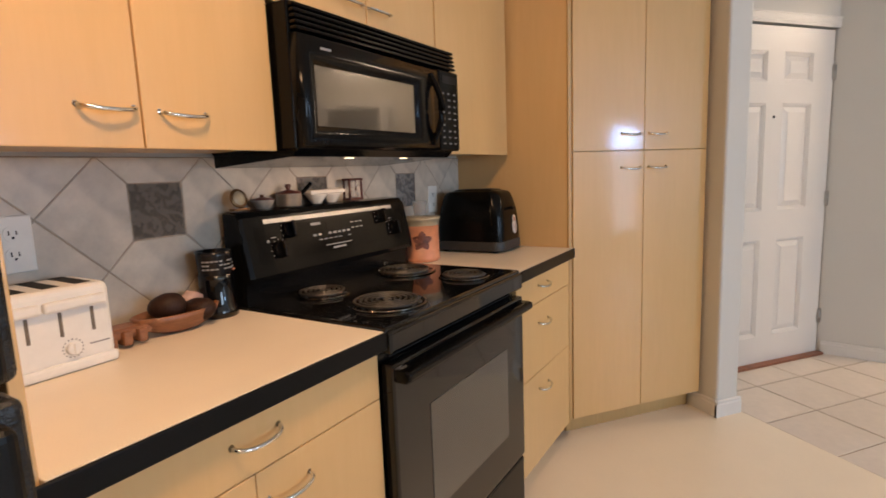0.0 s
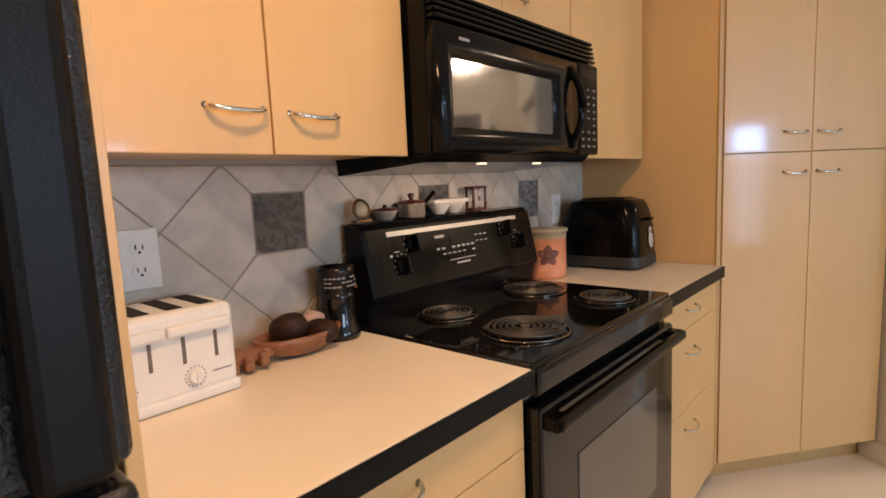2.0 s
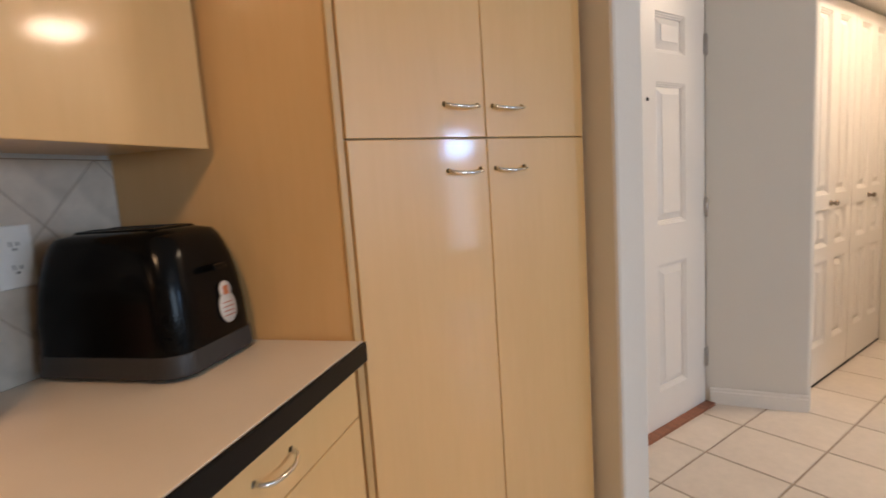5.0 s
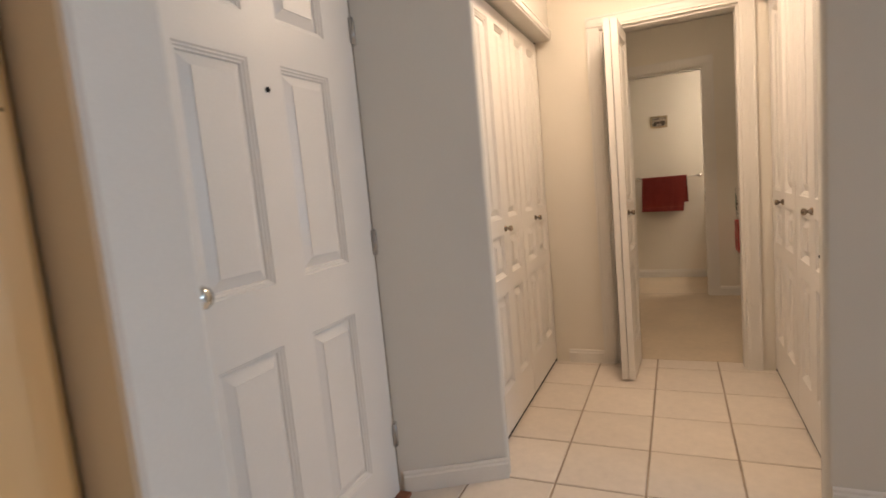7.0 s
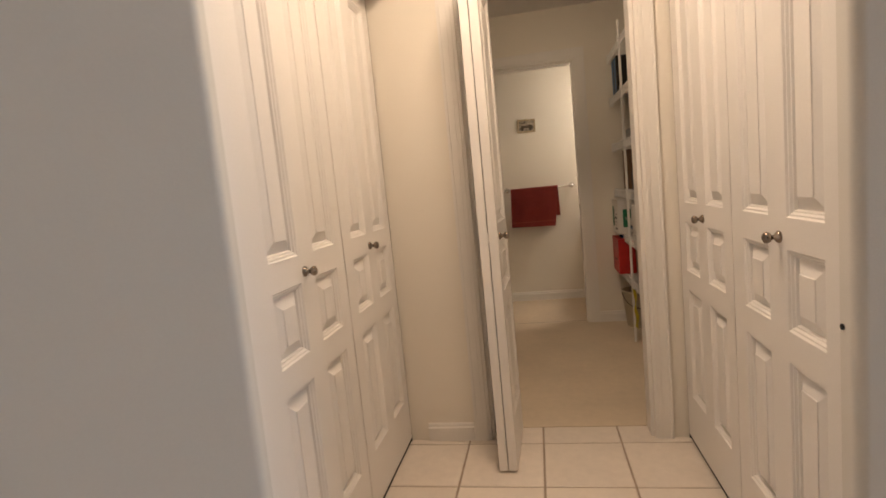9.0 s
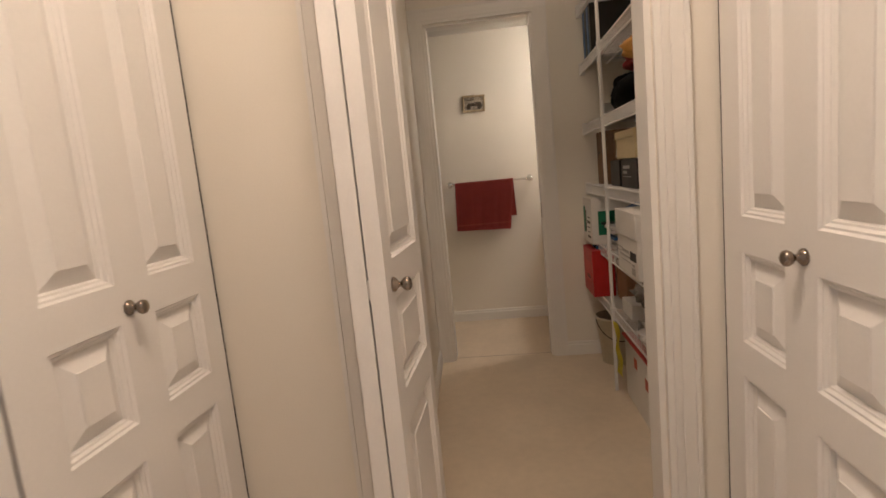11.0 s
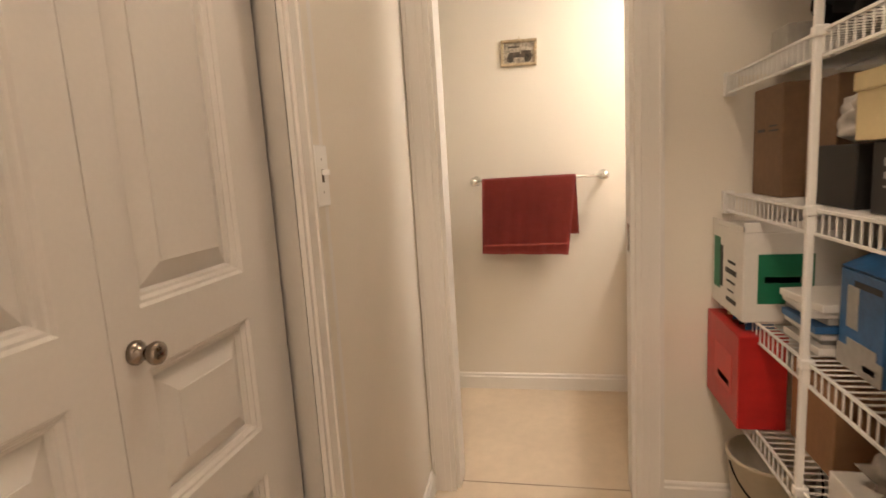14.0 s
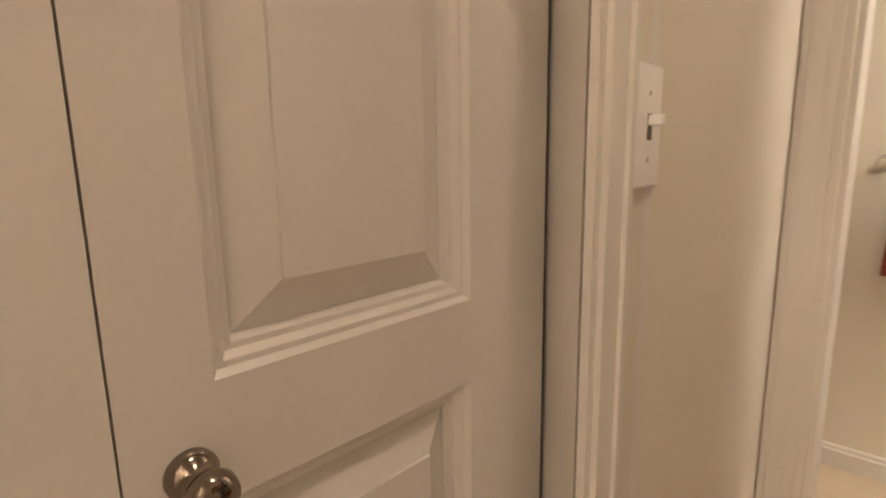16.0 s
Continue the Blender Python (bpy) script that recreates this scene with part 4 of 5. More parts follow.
grinder = thing("coffee_grinder", at(0.075, -0.066, 0.921, 90), "small black coffee grinder with clear dark lid", "grinder")
bm = bm_new()
lathe(bm, [(0, 0), (0.050, 0), (0.052, 0.012), (0.049, 0.022), (0.0435, 0.034), (0.0425, 0.10), (0.0435, 0.112), (0, 0.112)], 32)
part("base", bm, BLACK_GLOSS, grinder)
bm = bm_new()
lathe(bm, [(0.041, 0.112), (0.044, 0.160), (0.045, 0.172), (0.042, 0.172), (0.038, 0.150), (0, 0.148)], 32)
part("lid", bm, SMOKED, grinder, "smoky dark lid")
bm = bm_new()
rnd = random.Random(3)
for i in range(10):
    a = radians(-160 + 14 * i)
    for z in (0.128, 0.138, 0.148):
        if rnd.random() < 0.75:
            other = bmesh.new()
            box(other, -0.004, 0.004, -0.0006, 0.0006, -0.0018, 0.0018)
            merge(bm, other, Matrix.Translation((0.0446 * math.cos(a), 0.0446 * math.sin(a), z)) @ pose(0, 0, 0, 0, 0, math.degrees(a) + 90))
part("red_light", box(bm_new(), 0.030, 0.036, -0.0345, -0.030, 0.118, 0.124, 0.001), RED_WOOD, grinder, "small red indicator")
part("label_marks", bm, MARK, grinder, "pale unreadable label lines")

CAN = surface("canister_glaze", (0.72, 0.30, 0.16), 0.35, vary=0.10, scale=14, fine=40)
CAN_TOP = surface("canister_rim_glaze", (0.55, 0.44, 0.28), 0.4, vary=0.1, scale=10)
FLOWER = surface("brown_flower_paint", (0.20, 0.07, 0.045), 0.5, vary=0.2, scale=60)
CAN_AT = at(0.100, 0.863, 0.921, 48) @ Matrix.Diagonal((1.16, 1.16, 1.09, 1))
can = thing("canister", CAN_AT, "orange ceramic canister with painted brown flower", "canister")
bm = bm_new()
lathe(bm, [(0, 0), (0.060, 0), (0.064, 0.004), (0.065, 0.016), (0.063, 0.020), (0.0625, 0.132), (0, 0.132)], 40)
part("pot", bm, CAN, can)
bm = bm_new()
lathe(bm, [(0.0628, 0.132), (0.064, 0.150), (0.068, 0.152), (0.069, 0.158), (0.066, 0.162), (0.02, 0.165), (0, 0.165)], 40)
part("lid", bm, CAN_TOP, can, "tan glazed lid")
bm = bm_new()
for i in range(5):
    a = 2 * math.pi * i / 5 + 0.3
    ring = []
    for k in range(10):
        f = k / 9
        for_w = 0.0128 * math.sin(math.pi * min(1, f * 1.02)) ** 0.8
        ring.append((f, for_w))
    poly = [(0.0005 + 0.037 * f, w) for f, w in ring] + [(0.0005 + 0.037 * f, -w) for f, w in ring[::-1]]
    verts = []
    for px, py in poly:
        fx, fz = px * math.cos(a) - py * math.sin(a), px * math.sin(a) + py * math.cos(a)
        th = fx / 0.064
        verts.append(bm.verts.new((0.0645 * math.sin(th - 0.2), -0.0645 * math.cos(th - 0.2), 0.078 + fz)))
    bm.faces.new(verts)
part("flower", bm, FLOWER, can, "brown painted five-petal flower")
cup = thing("measuring_glass", CAN_AT @ Matrix.Translation((0.0, 0.004, 0.1665)), "small clear measuring cup on the canister lid", "measuring cup")
bm = bm_new()
lathe(bm, [(0, 0), (0.019, 0), (0.020, 0.003), (0.026, 0.050), (0.027, 0.052), (0.0245, 0.051), (0.0185, 0.004), (0, 0.004)], 24)
part("cup", bm, CLEAR_PLASTIC, cup)
for i in range(4):
    part("scale_mark", box(bm_new(), 0.0, 0.010, -0.0245 - i * 0.0006, -0.0235 - i * 0.0006, 0.014 + i * 0.009, 0.0165 + i * 0.009), MARK, cup)

bread = thing("black_toaster", at(0.182, 1.208, 0.921, 92) @ Matrix.Scale(1.03, 4), "black rounded two-slot toaster with a white sticker", "toaster")


def soft_box(bm, w, d, h, top_w, top_d, r, z0=0.0, n=6, shift=0.0):
    """A tapered box with rounded upright edges and a domed top."""
    levels = [(0.0, 0.0), (0.12, 0.0), (0.34, 0.06), (0.56, 0.22), (0.72, 0.44), (0.84, 0.70), (0.92, 0.94), (0.97, 1.22), (1.0, 1.55)]
    rings = []
    for f, k in levels:
        ww, dd = w + (top_w - w) * k, d + (top_d - d) * k
        if f == 1.0:
            ww, dd = ww - 0.03, dd - 0.03
        pts = []
        for cx, cy, a0 in ((ww / 2 - r, dd / 2 - r, 0), (-ww / 2 + r, dd / 2 - r, 90), (-ww / 2 + r, -dd / 2 + r, 180), (ww / 2 - r, -dd / 2 + r, 270)):
            for i in range(n):
                a = radians(a0 + 90 * i / (n - 1))
                pts.append(bm.verts.new((cx + r * math.cos(a), cy + r * math.sin(a) + shift * k, z0 + h * f)))
        rings.append(pts)
    for a, b in zip(rings, rings[1:]):
        c = len(a)
        for i in range(c):
            bm.faces.new((a[i], a[(i + 1) % c], b[(i + 1) % c], b[i])).smooth = True
    bm.faces.new(rings[0][::-1])
    bm.faces.new(rings[-1])


bm = bm_new()
soft_box(bm, 0.236, 0.314, 0.238, 0.186, 0.258, 0.046, 0.02, 8)
part("body", bm, BLACK_MOULDED, bread)
GREY_BASE = surface("dark_grey_plastic", (0.03, 0.03, 0.03), 0.5, vary=0.1)
bm = bm_new()
soft_box(bm, 0.242, 0.322, 0.040, 0.238, 0.318, 0.046, 0.008, 8)
part("base", bm, GREY_BASE, bread, "dark grey base")
for x in (-0.085, 0.085):
    for y in (-0.115, 0.115):
        part("foot", cyl(bm_new(), (x, y, 0), 0.014, 0.010, n=12), GREY_BASE, bread)
part("top_rim", box(bm_new(), -0.056, 0.056, -0.088, 0.088, 0.246, 0.262, 0.007, 3), BLACK_MOULDED, bread, "raised black slot rim")
for x in (-0.026, 0.026):
    part("bread_slot", box(bm_new(), x - 0.014, x + 0.014, -0.072, 0.072, 0.258, 0.2628), DARK, bread, "dark bread slot")
part("lever", box(bm_new(), -0.018, 0.018, -0.172, -0.150, 0.176, 0.188, 0.004, 2), BLACK_PANEL, bread, "black push-down lever")
STICKER = surface("white_sticker", (0.72, 0.66, 0.58), 0.5, vary=0.05)
ORANGE = surface("orange_print", (0.55, 0.16, 0.05), 0.5, vary=0.05)
bm = bm_new()
lathe(bm, [(0, 0.0), (0.020, 0.0), (0.020, 0.002), (0, 0.002)], 28)
for v in bm.verts:
    v.co.y *= 1.25
lathe(bm, [(0, 0.0), (0.014, 0.0), (0.014, 0.0018), (0, 0.0018)], 20, Matrix.Translation((0, 0.028, 0)))
st = part("sticker", bm, STICKER, bread, "white and orange sticker")
st.matrix_local = pose(0.026, -0.1578, 0.100, 86, 0, 0) @ Matrix.Scale(1.2, 4)
bm = bm_new()
box(bm, -0.006, 0.006, 0.020, 0.034, 0.0018, 0.0026)
for i in range(4):
    box(bm, -0.012, 0.012, -0.014 + i * 0.007, -0.0125 + i * 0.007, 0.0018, 0.0026)
part("print", bm, ORANGE, st)

# ---- on top of the stove's console ----
WHITE_POT = surface("white_china", (0.74, 0.70, 0.64), 0.25, vary=0.03, coat=0.3)
ALUMINIUM = surface("satin_aluminium", (0.50, 0.45, 0.39), 0.38, 0.75, vary=0.08, scale=30)
GREY_CHINA = surface("grey_china", (0.36, 0.32, 0.28), 0.3, vary=0.1, scale=30)
BROWN = surface("dark_red_wood", (0.10, 0.025, 0.018), 0.4, vary=0.2, scale=20)
BRASS = surface("old_brass", (0.30, 0.17, 0.08), 0.35, 0.8, vary=0.2, scale=30)


def shelf_at(u, v=0.052):
    return at(v, u, 1.187, 90)


t = thing("small_clock", shelf_at(0.045), "small round brass-framed dial on a stand", "ornament")
bm = bm_new()
lathe(bm, [(0.020, -0.004), (0.026, -0.004), (0.028, 0.0), (0.026, 0.004), (0.020, 0.005)], 24, pose(0, 0, 0.034, 75, 0, 0))
box(bm, -0.026, 0.026, -0.012, 0.012, 0.0, 0.007, 0.002)
part("frame", bm, BRASS, t)
bm = bm_new()
lathe(bm, [(0, 0), (0.021, 0), (0.021, 0.002), (0, 0.002)], 24, pose(0, 0, 0.034, 75, 0, 0))
part("dial", bm, CAN_TOP, t)
t = thing("small_bowl", shelf_at(0.125), "small lidded grey bowl on the stove console", "bowl")
bm = bm_new()
lathe(bm, [(0, 0), (0.018, 0), (0.022, 0.004), (0.034, 0.022), (0.035, 0.025), (0, 0.024)], 24)
part("bowl", bm, GREY_CHINA, t)
bm = bm_new()
lathe(bm, [(0.035, 0.025), (0.033, 0.028), (0.012, 0.032), (0.005, 0.034), (0.006, 0.040), (0, 0.041)], 24)
part("lid", bm, BROWN, t, "dark lid with knob")
t = thing("small_pot", shelf_at(0.225), "small lidded aluminium pot with black handle", "pot")
bm = bm_new()
lathe(bm, [(0, 0), (0.036, 0), (0.038, 0.003), (0.038, 0.036), (0.040, 0.038), (0, 0.038)], 28)
part("body", bm, ALUMINIUM, t)
bm = bm_new()
lathe(bm, [(0.040, 0.038), (0.036, 0.043), (0.012, 0.048), (0.005, 0.050), (0.010, 0.060), (0.008, 0.066), (0, 0.067)], 28)
part("lid", bm, BROWN, t, "dark lid with knob")
bm = bm_new()
tube(bm, [(0.036, 0, 0.028), (0.060, 0, 0.040), (0.095, 0, 0.066)], 0.0065, 8)
part("handle", bm, BLACK_SATIN, t, "black stick handle")
t = thing("serving_dish", shelf_at(0.375), "white oval china dishes stacked with a lid", "dish")
for x in (-0.034, 0.034):
    bm = bm_new()
    lathe(bm, [(0, 0), (0.016, 0), (0.018, 0.004), (0.034, 0.026), (0.036, 0.030), (0.032, 0.030), (0, 0.012)], 24, Matrix.Translation((x, 0, 0)))
    part("bowl", bm, WHITE_POT, t)
part("tray", box(bm_new(), -0.080, 0.080, -0.026, 0.026, 0.030, 0.044, 0.006, 2), WHITE_POT, t)
t = thing("hourglass", shelf_at(0.520), "small dark red hourglass timer", "timer")
bm = bm_new()
box(bm, -0.036, 0.036, -0.018, 0.018, 0.0, 0.008, 0.002)
box(bm, -0.036, 0.036, -0.018, 0.018, 0.068, 0.076, 0.002)
for x in (-0.031, 0.031):
    for y in (-0.013, 0.013):
        tube(bm, [(x, y, 0.006), (x, y, 0.07)], 0.0038, 8)
part("frame", bm, BROWN, t)
bm = bm_new()
lathe(bm, [(0.0, 0.008), (0.018, 0.010), (0.019, 0.026), (0.004, 0.038), (0.019, 0.050), (0.018, 0.066), (0, 0.068)], 20)
part("glass", bm, CLEAR_PLASTIC, t, "cloudy glass bulbs")

# ---- ceiling lamps ----
def dome(name, place, r, drop, colour, strength, label):
    t = thing(name, Matrix.Translation(place), label, "ceiling light", "ceiling lamps")
    bm = bm_new()
    lathe(bm, [(0, -0.002), (r * 1.02, -0.002), (r * 1.05, -0.012), (r * 1.0, -0.024), (r * 0.9, -0.024), (0, -0.02)], 36)
    part("base", bm, TRIM, t, "pale metal rim")
    bm = bm_new()
    lathe(bm, [(r * 0.97 * math.cos(a), -0.022 - drop * math.sin(a)) for a in [math.pi / 2 * i / 10 for i in range(10)]] + [(0, -0.022 - drop)], 36)
    part("shade", bm, glow(name + "_glass", colour, strength), t, "glowing frosted glass bowl")
    bm = bm_new()
    lathe(bm, [(0, 0), (0.008, 0), (0.006, -0.012), (0, -0.014)], 14, Matrix.Translation((0, 0, -0.022 - drop)))
    part("finial", bm, NICKEL, t)
    return t


dome("kitchen_ceiling_light", KITCHEN_LAMP, 0.17, 0.085, WARM, KITCHEN_GLOW, "frosted glass bowl ceiling light of the kitchen, lit")
dome("hall_ceiling_light", HALL_LAMP, 0.17, 0.085, WARM2, HALL_GLOW, "frosted glass bowl ceiling light of the hall, lit")
dome("laundry_ceiling_light", LAUNDRY_LAMP, 0.13, 0.07, WARM3, LAUNDRY_GLOW, "frosted glass bowl ceiling light of the laundry, lit")
dome("bathroom_ceiling_light", BATH_LAMP, 0.12, 0.06, (1.0, 0.86, 0.73), BATH_GLOW, "frosted glass bowl ceiling light of the bathroom, lit")

# ---- windows behind the camera ----
PANE = glass("window_glass", (0.95, 0.98, 1.0))


def window(name, y0, y1, z0, z1, label):
    t = thing(name, pose(3.25, y0, z0), label, "window", kind="structure")
    bm = bm_new()
    w, h = y1 - y0, z1 - z0
    for b in ((-0.05, 0.05, 0, 0.045, 0, h), (-0.05, 0.05, w - 0.045, w, 0, h), (-0.05, 0.05, 0.045, w - 0.045, 0, 0.045), (-0.05, 0.05, 0.045, w - 0.045, h - 0.045, h)):
        box(bm, *b)
    part("window_frame", bm, TRIM, t)
    pane = part("pane", box(bm_new(), -0.003, 0.003, 0.045, w - 0.045, 0.045, h - 0.045), PANE, t)
    pane.visible_shadow = False


window("window_1", 2.25, 3.85, 0.9, 2.1, "wide living space window")
window("window_2", 5.55, 6.15, 0.12, 1.95, "narrow glazed balcony door")
structure("backdrop_balcony", [(4.3, 4.4, 4.0, 8.0, -0.1, 1.52)], WALL, "plain balcony parapet outside the glazed door", "parapet")
structure("ground", [(3.31, 60, -40, 40, -0.2, -0.1)], GROUT, "plain ground outside", "ground")

# ---- laundry: wire shelving ----
SX0, SX1 = -0.645, -0.245
SY0, SY1 = 5.908, 7.195
shelving = thing("wire_shelving", pose(SX0, SY0, 0), "white wire shelving unit crowded with boxes and bags", "shelving")


def wire(bm, a, b, r=0.0016):
    """A thin square wire."""
    a, b = Vector(a), Vector(b)
    lo = [min(p, q) - r for p, q in zip(a, b)]
    hi = [max(p, q) + r for p, q in zip(a, b)]
    box(bm, lo[0], hi[0], lo[1], hi[1], lo[2], hi[2])


SHELF_Z = (0.425, 0.715, 1.035, 1.378, 1.715, 2.03)
for z in SHELF_Z:
    bm = bm_new()
    L, D = SY1 - SY0, SX1 - SX0
    n = int(L / 0.0265)
    for i in range(n + 1):
        y = i * L / n
        wire(bm, (0.0, y, z), (D, y, z), 0.0015)
        wire(bm, (0.0, y, z - 0.046), (0.0, y, z), 0.0015)
    for x, dz, r in ((0.0, 0.002, 0.0027), (0.0, -0.046, 0.0027), (D * 0.36, -0.005, 0.0028), (D * 0.7, -0.005, 0.0028), (D, -0.004, 0.003)):
        wire(bm, (x, 0, z + dz), (x, L, z + dz), r)
    part("shelf", bm, WIRE, shelving)
for y in (5.93, 6.64):
    bm = bm_new()
    box(bm, -0.015, 0.0, y - SY0 - 0.0075, y - SY0 + 0.0075, 0.0, 2.14, 0.003)
    part("post", bm, WIRE, shelving)
    for z in SHELF_Z:
        bm = bm_new()
        box(bm, -0.018, 0.010, y - SY0 - 0.012, y - SY0 + 0.011, z - 0.010, z + 0.012, 0.004)
        clip = part("clip", bm, WIRE, shelving)
        for dz in (0.0, -0.046):
            bm = bm_new()
            tube(bm, [(0.004, y - SY0 - 0.010, z + dz), (0.004, y - SY0 - 0.034, z + dz - 0.004)], 0.004, 8)
            part("end_cap", bm, WIRE, clip)
for z in SHELF_Z:
    bm = bm_new()
    box(bm, -0.012, 0.020, SY1 - SY0 - 0.012, SY1 - SY0 + 0.009, z - 0.056, z + 0.012, 0.003)
    part("wall_bracket", bm, WIRE, shelving)
    bm = bm_new()

CARD = surface("brown_cardboard", (0.31, 0.165, 0.077), 0.75, vary=0.08, scale=5, fine=60, bump=0.08, bump_scale=90)
CARD_DARK = surface("old_cardboard", (0.20, 0.115, 0.06), 0.75, vary=0.12, scale=5, fine=50)
WHITE_CARD = surface("white_cardboard", (0.70, 0.67, 0.62), 0.6, vary=0.03, scale=4, fine=70)
CREAM_CARD = surface("cream_cardboard", (0.60, 0.49, 0.27), 0.6, vary=0.05, scale=5)
DARK_CARD = surface("dark_printed_card", (0.022, 0.020, 0.018), 0.4, spec=0.25, vary=0.2, scale=6, fine=20)
RED_CARD = surface("red_printed_card", (0.50, 0.018, 0.016), 0.4, vary=0.12, scale=5, fine=30)
GREEN = surface("green_print", (0.01, 0.16, 0.075), 0.5, vary=0.08)
BLUE_CARD = surface("blue_printed_card", (0.035, 0.14, 0.34), 0.4, vary=0.2, scale=9)
INK = surface("dark_ink", (0.03, 0.03, 0.03), 0.6, vary=0.1)
PALE_INK = surface("pale_print", (0.42, 0.40, 0.36), 0.6, vary=0.1)
TAPE = surface("packing_tape", (0.38, 0.23, 0.12), 0.25, vary=0.05)


def carton(name, x0, x1, y0, y1, z0, z1, material, label, tape=None, lid=None, group="boxes on the shelves", turn=0.0):
    """A cardboard box standing on z0; x0 faces the passage, y0 the opening."""
    w, d, h = x1 - x0, y1 - y0, z1 - z0
    t = thing(name, pose(x0, y0, z0, 0, 0, turn), label, "box", group)
    top = h if lid is None else h - 0.003
    part("body", box(bm_new(), 0, w, 0, d, 0, top, 0.003), material, t)
    if tape:
        part("tape", box(bm_new(), w * 0.44, w * 0.56, -0.001, d + 0.001, h * 0.72, h + 0.0012), TAPE, t, "shiny brown packing tape")
        part("flap_seam", box(bm_new(), w * 0.498, w * 0.502, 0.004, d - 0.004, h - 0.001, h + 0.0022), CARD_DARK, t)
    if lid:
        part("lid", box(bm_new(), -0.005, w + 0.005, -0.005, d + 0.005, h - lid, h + 0.003, 0.004), material, t, "lift-off lid")
    return t


def print_bars(t, side, rows, material, w=None):
    """Unreadable print: bars (along, up, long, high) on the passage face ('x') or the near face ('y')."""
    bm = bm_new()
    for a, z, long_, high in rows:
        if side == "x":
            box(bm, -0.0012, 0.001, a, a + long_, z, z + high)
        else:
            box(bm, a, a + long_, -0.0012, 0.001, z, z + high)
    ob = part("print", bm, material, t, "unreadable print")
    return ob


E1 = 0.003  # the shelf wires' upper side
# shelf at 1.035
lower = carton("cardboard_carton", -0.598, -0.260, 5.905, 6.235, 1.035 + E1, 1.184, CARD, "large brown cardboard carton, closed", tape=True, group="brown cartons")
upper = carton("cardboard_carton", -0.600, -0.262, 5.910, 6.245, 1.186, 1.332, CARD, "large brown cardboard carton stacked on another", tape=True, group="brown cartons")
for c in (lower, upper):
    print_bars(c, "y", [(0.21, 0.055, 0.006, 0.035), (0.21, 0.050, 0.03, 0.006), (0.234, 0.055, 0.006, 0.035)], CARD_DARK)
t = carton("electronics_box", -0.600, -0.36, 6.262, 6.540, 1.035 + E1, 1.166, DARK_CARD, "dark printed electronics box under a shoe box")
print_bars(t, "x", [(0.125, 0.085, 0.115, 0.014), (0.175, 0.063, 0.065, 0.012), (0.10, 0.048, 0.14, 0.003)], PALE_INK)
carton("shoe_box", -0.606, -0.36, 6.258, 6.590, 1.168, 1.288, CREAM_CARD, "cream shoe box with lid on a dark box", lid=0.032)
carton("black_box", -0.595, -0.40, 6.60, 6.79, 1.035 + E1, 1.163, DARK_CARD, "small black box with a plastic bag on top")
t = carton("cardboard_carton", -0.590, -0.33, 6.955, 7.150, 1.035 + E1, 1.325, CARD_DARK, "tall brown cardboard carton by the wall")
print_bars(t, "x", [(0.02, 0.17, 0.06, 0.004), (0.03, 0.182, 0.05, 0.004), (0.11, 0.17, 0.05, 0.008)], INK)
carton("cardboard_carton", -0.540, -0.33, 6.80, 6.945, 1.035 + E1, 1.318, CARD_DARK, "tall dark cardboard carton beside another")
# shelf at 0.715
t = carton("file_box", -0.695, -0.30, 5.945, 6.255, 0.715 + E1, 0.965, WHITE_CARD, "white storage file box with printed label and lid", lid=0.098)
print_bars(t, "x", [(0.02, 0.065, 0.085, 0.034)], INK)
print_bars(t, "x", [(0.13, 0.085, 0.10, 0.010), (0.11, 0.066, 0.16, 0.008), (0.22, 0.095, 0.10, 0.004), (0.25, 0.080, 0.07, 0.003), (0.045, 0.045, 0.035, 0.008), (0.04, 0.012, 0.045, 0.026),
                    (0.10, 0.050, 0.15, 0.003)], PALE_INK)
t = carton("filter_box", -0.682, -0.42, 6.922, 7.188, 0.715 + E1, 0.955, WHITE_CARD, "white and green printed filter box", turn=0)
print_bars(t, "x", [(0.19, 0.05, 0.055, 0.15)], GREEN)
print_bars(t, "x", [(0.165, 0.06, 0.022, 0.12), (0.06, 0.14, 0.06, 0.007), (0.05, 0.11, 0.09, 0.014), (0.06, 0.085, 0.07, 0.006), (0.07, 0.06, 0.05, 0.005), (0.05, 0.03, 0.08, 0.012)], INK)
print_bars(t, "y", [(0.035, 0.05, 0.13, 0.13)], GREEN)
print_bars(t, "y", [(0.05, 0.105, 0.085, 0.016)], PALE_INK)
bm = bm_new()
for x0, x1, y0, y1, z0, z1 in ((0.0, 0.262, 0.0, 0.003, 0.237, 0.262), (0.0, 0.003, 0.0, 0.266, 0.237, 0.25)):
    box(bm, x0, x1, y0, y1, z0, z1)
part("open_flap", bm, WHITE_CARD, t)
t = carton("blue_box", -0.585, -0.42, 6.50, 6.655, 0.715 + E1, 0.918, BLUE_CARD, "blue printed product box behind papers")
print_bars(t, "x", [(0.0, 0.0, 0.155, 0.045), (0.02, 0.045, 0.10, 0.018), (0.085, 0.085, 0.040, 0.085)], PALE_INK)
print_bars(t, "x", [(0.012, 0.17, 0.09, 0.012), (0.02, 0.015, 0.04, 0.012)], INK)
bm = bm_new()
for i in range(2):
    other = bmesh.new()
    box(other, 0.0, 0.078, 0.004, 0.151, 0.0, 0.0025)
    merge(bm, other, Matrix.Translation((0.0, 0.0, 0.203)) @ pose(0, 0, 0, 0, -24, 0) if i == 0 else Matrix.Translation((0.088, 0.0, 0.2065)) @ pose(0, 0, 0, 0, 6, 0))
part("open_flaps", bm, BLUE_CARD, t, "half-open blue flaps")
rnd = random.Random(11)
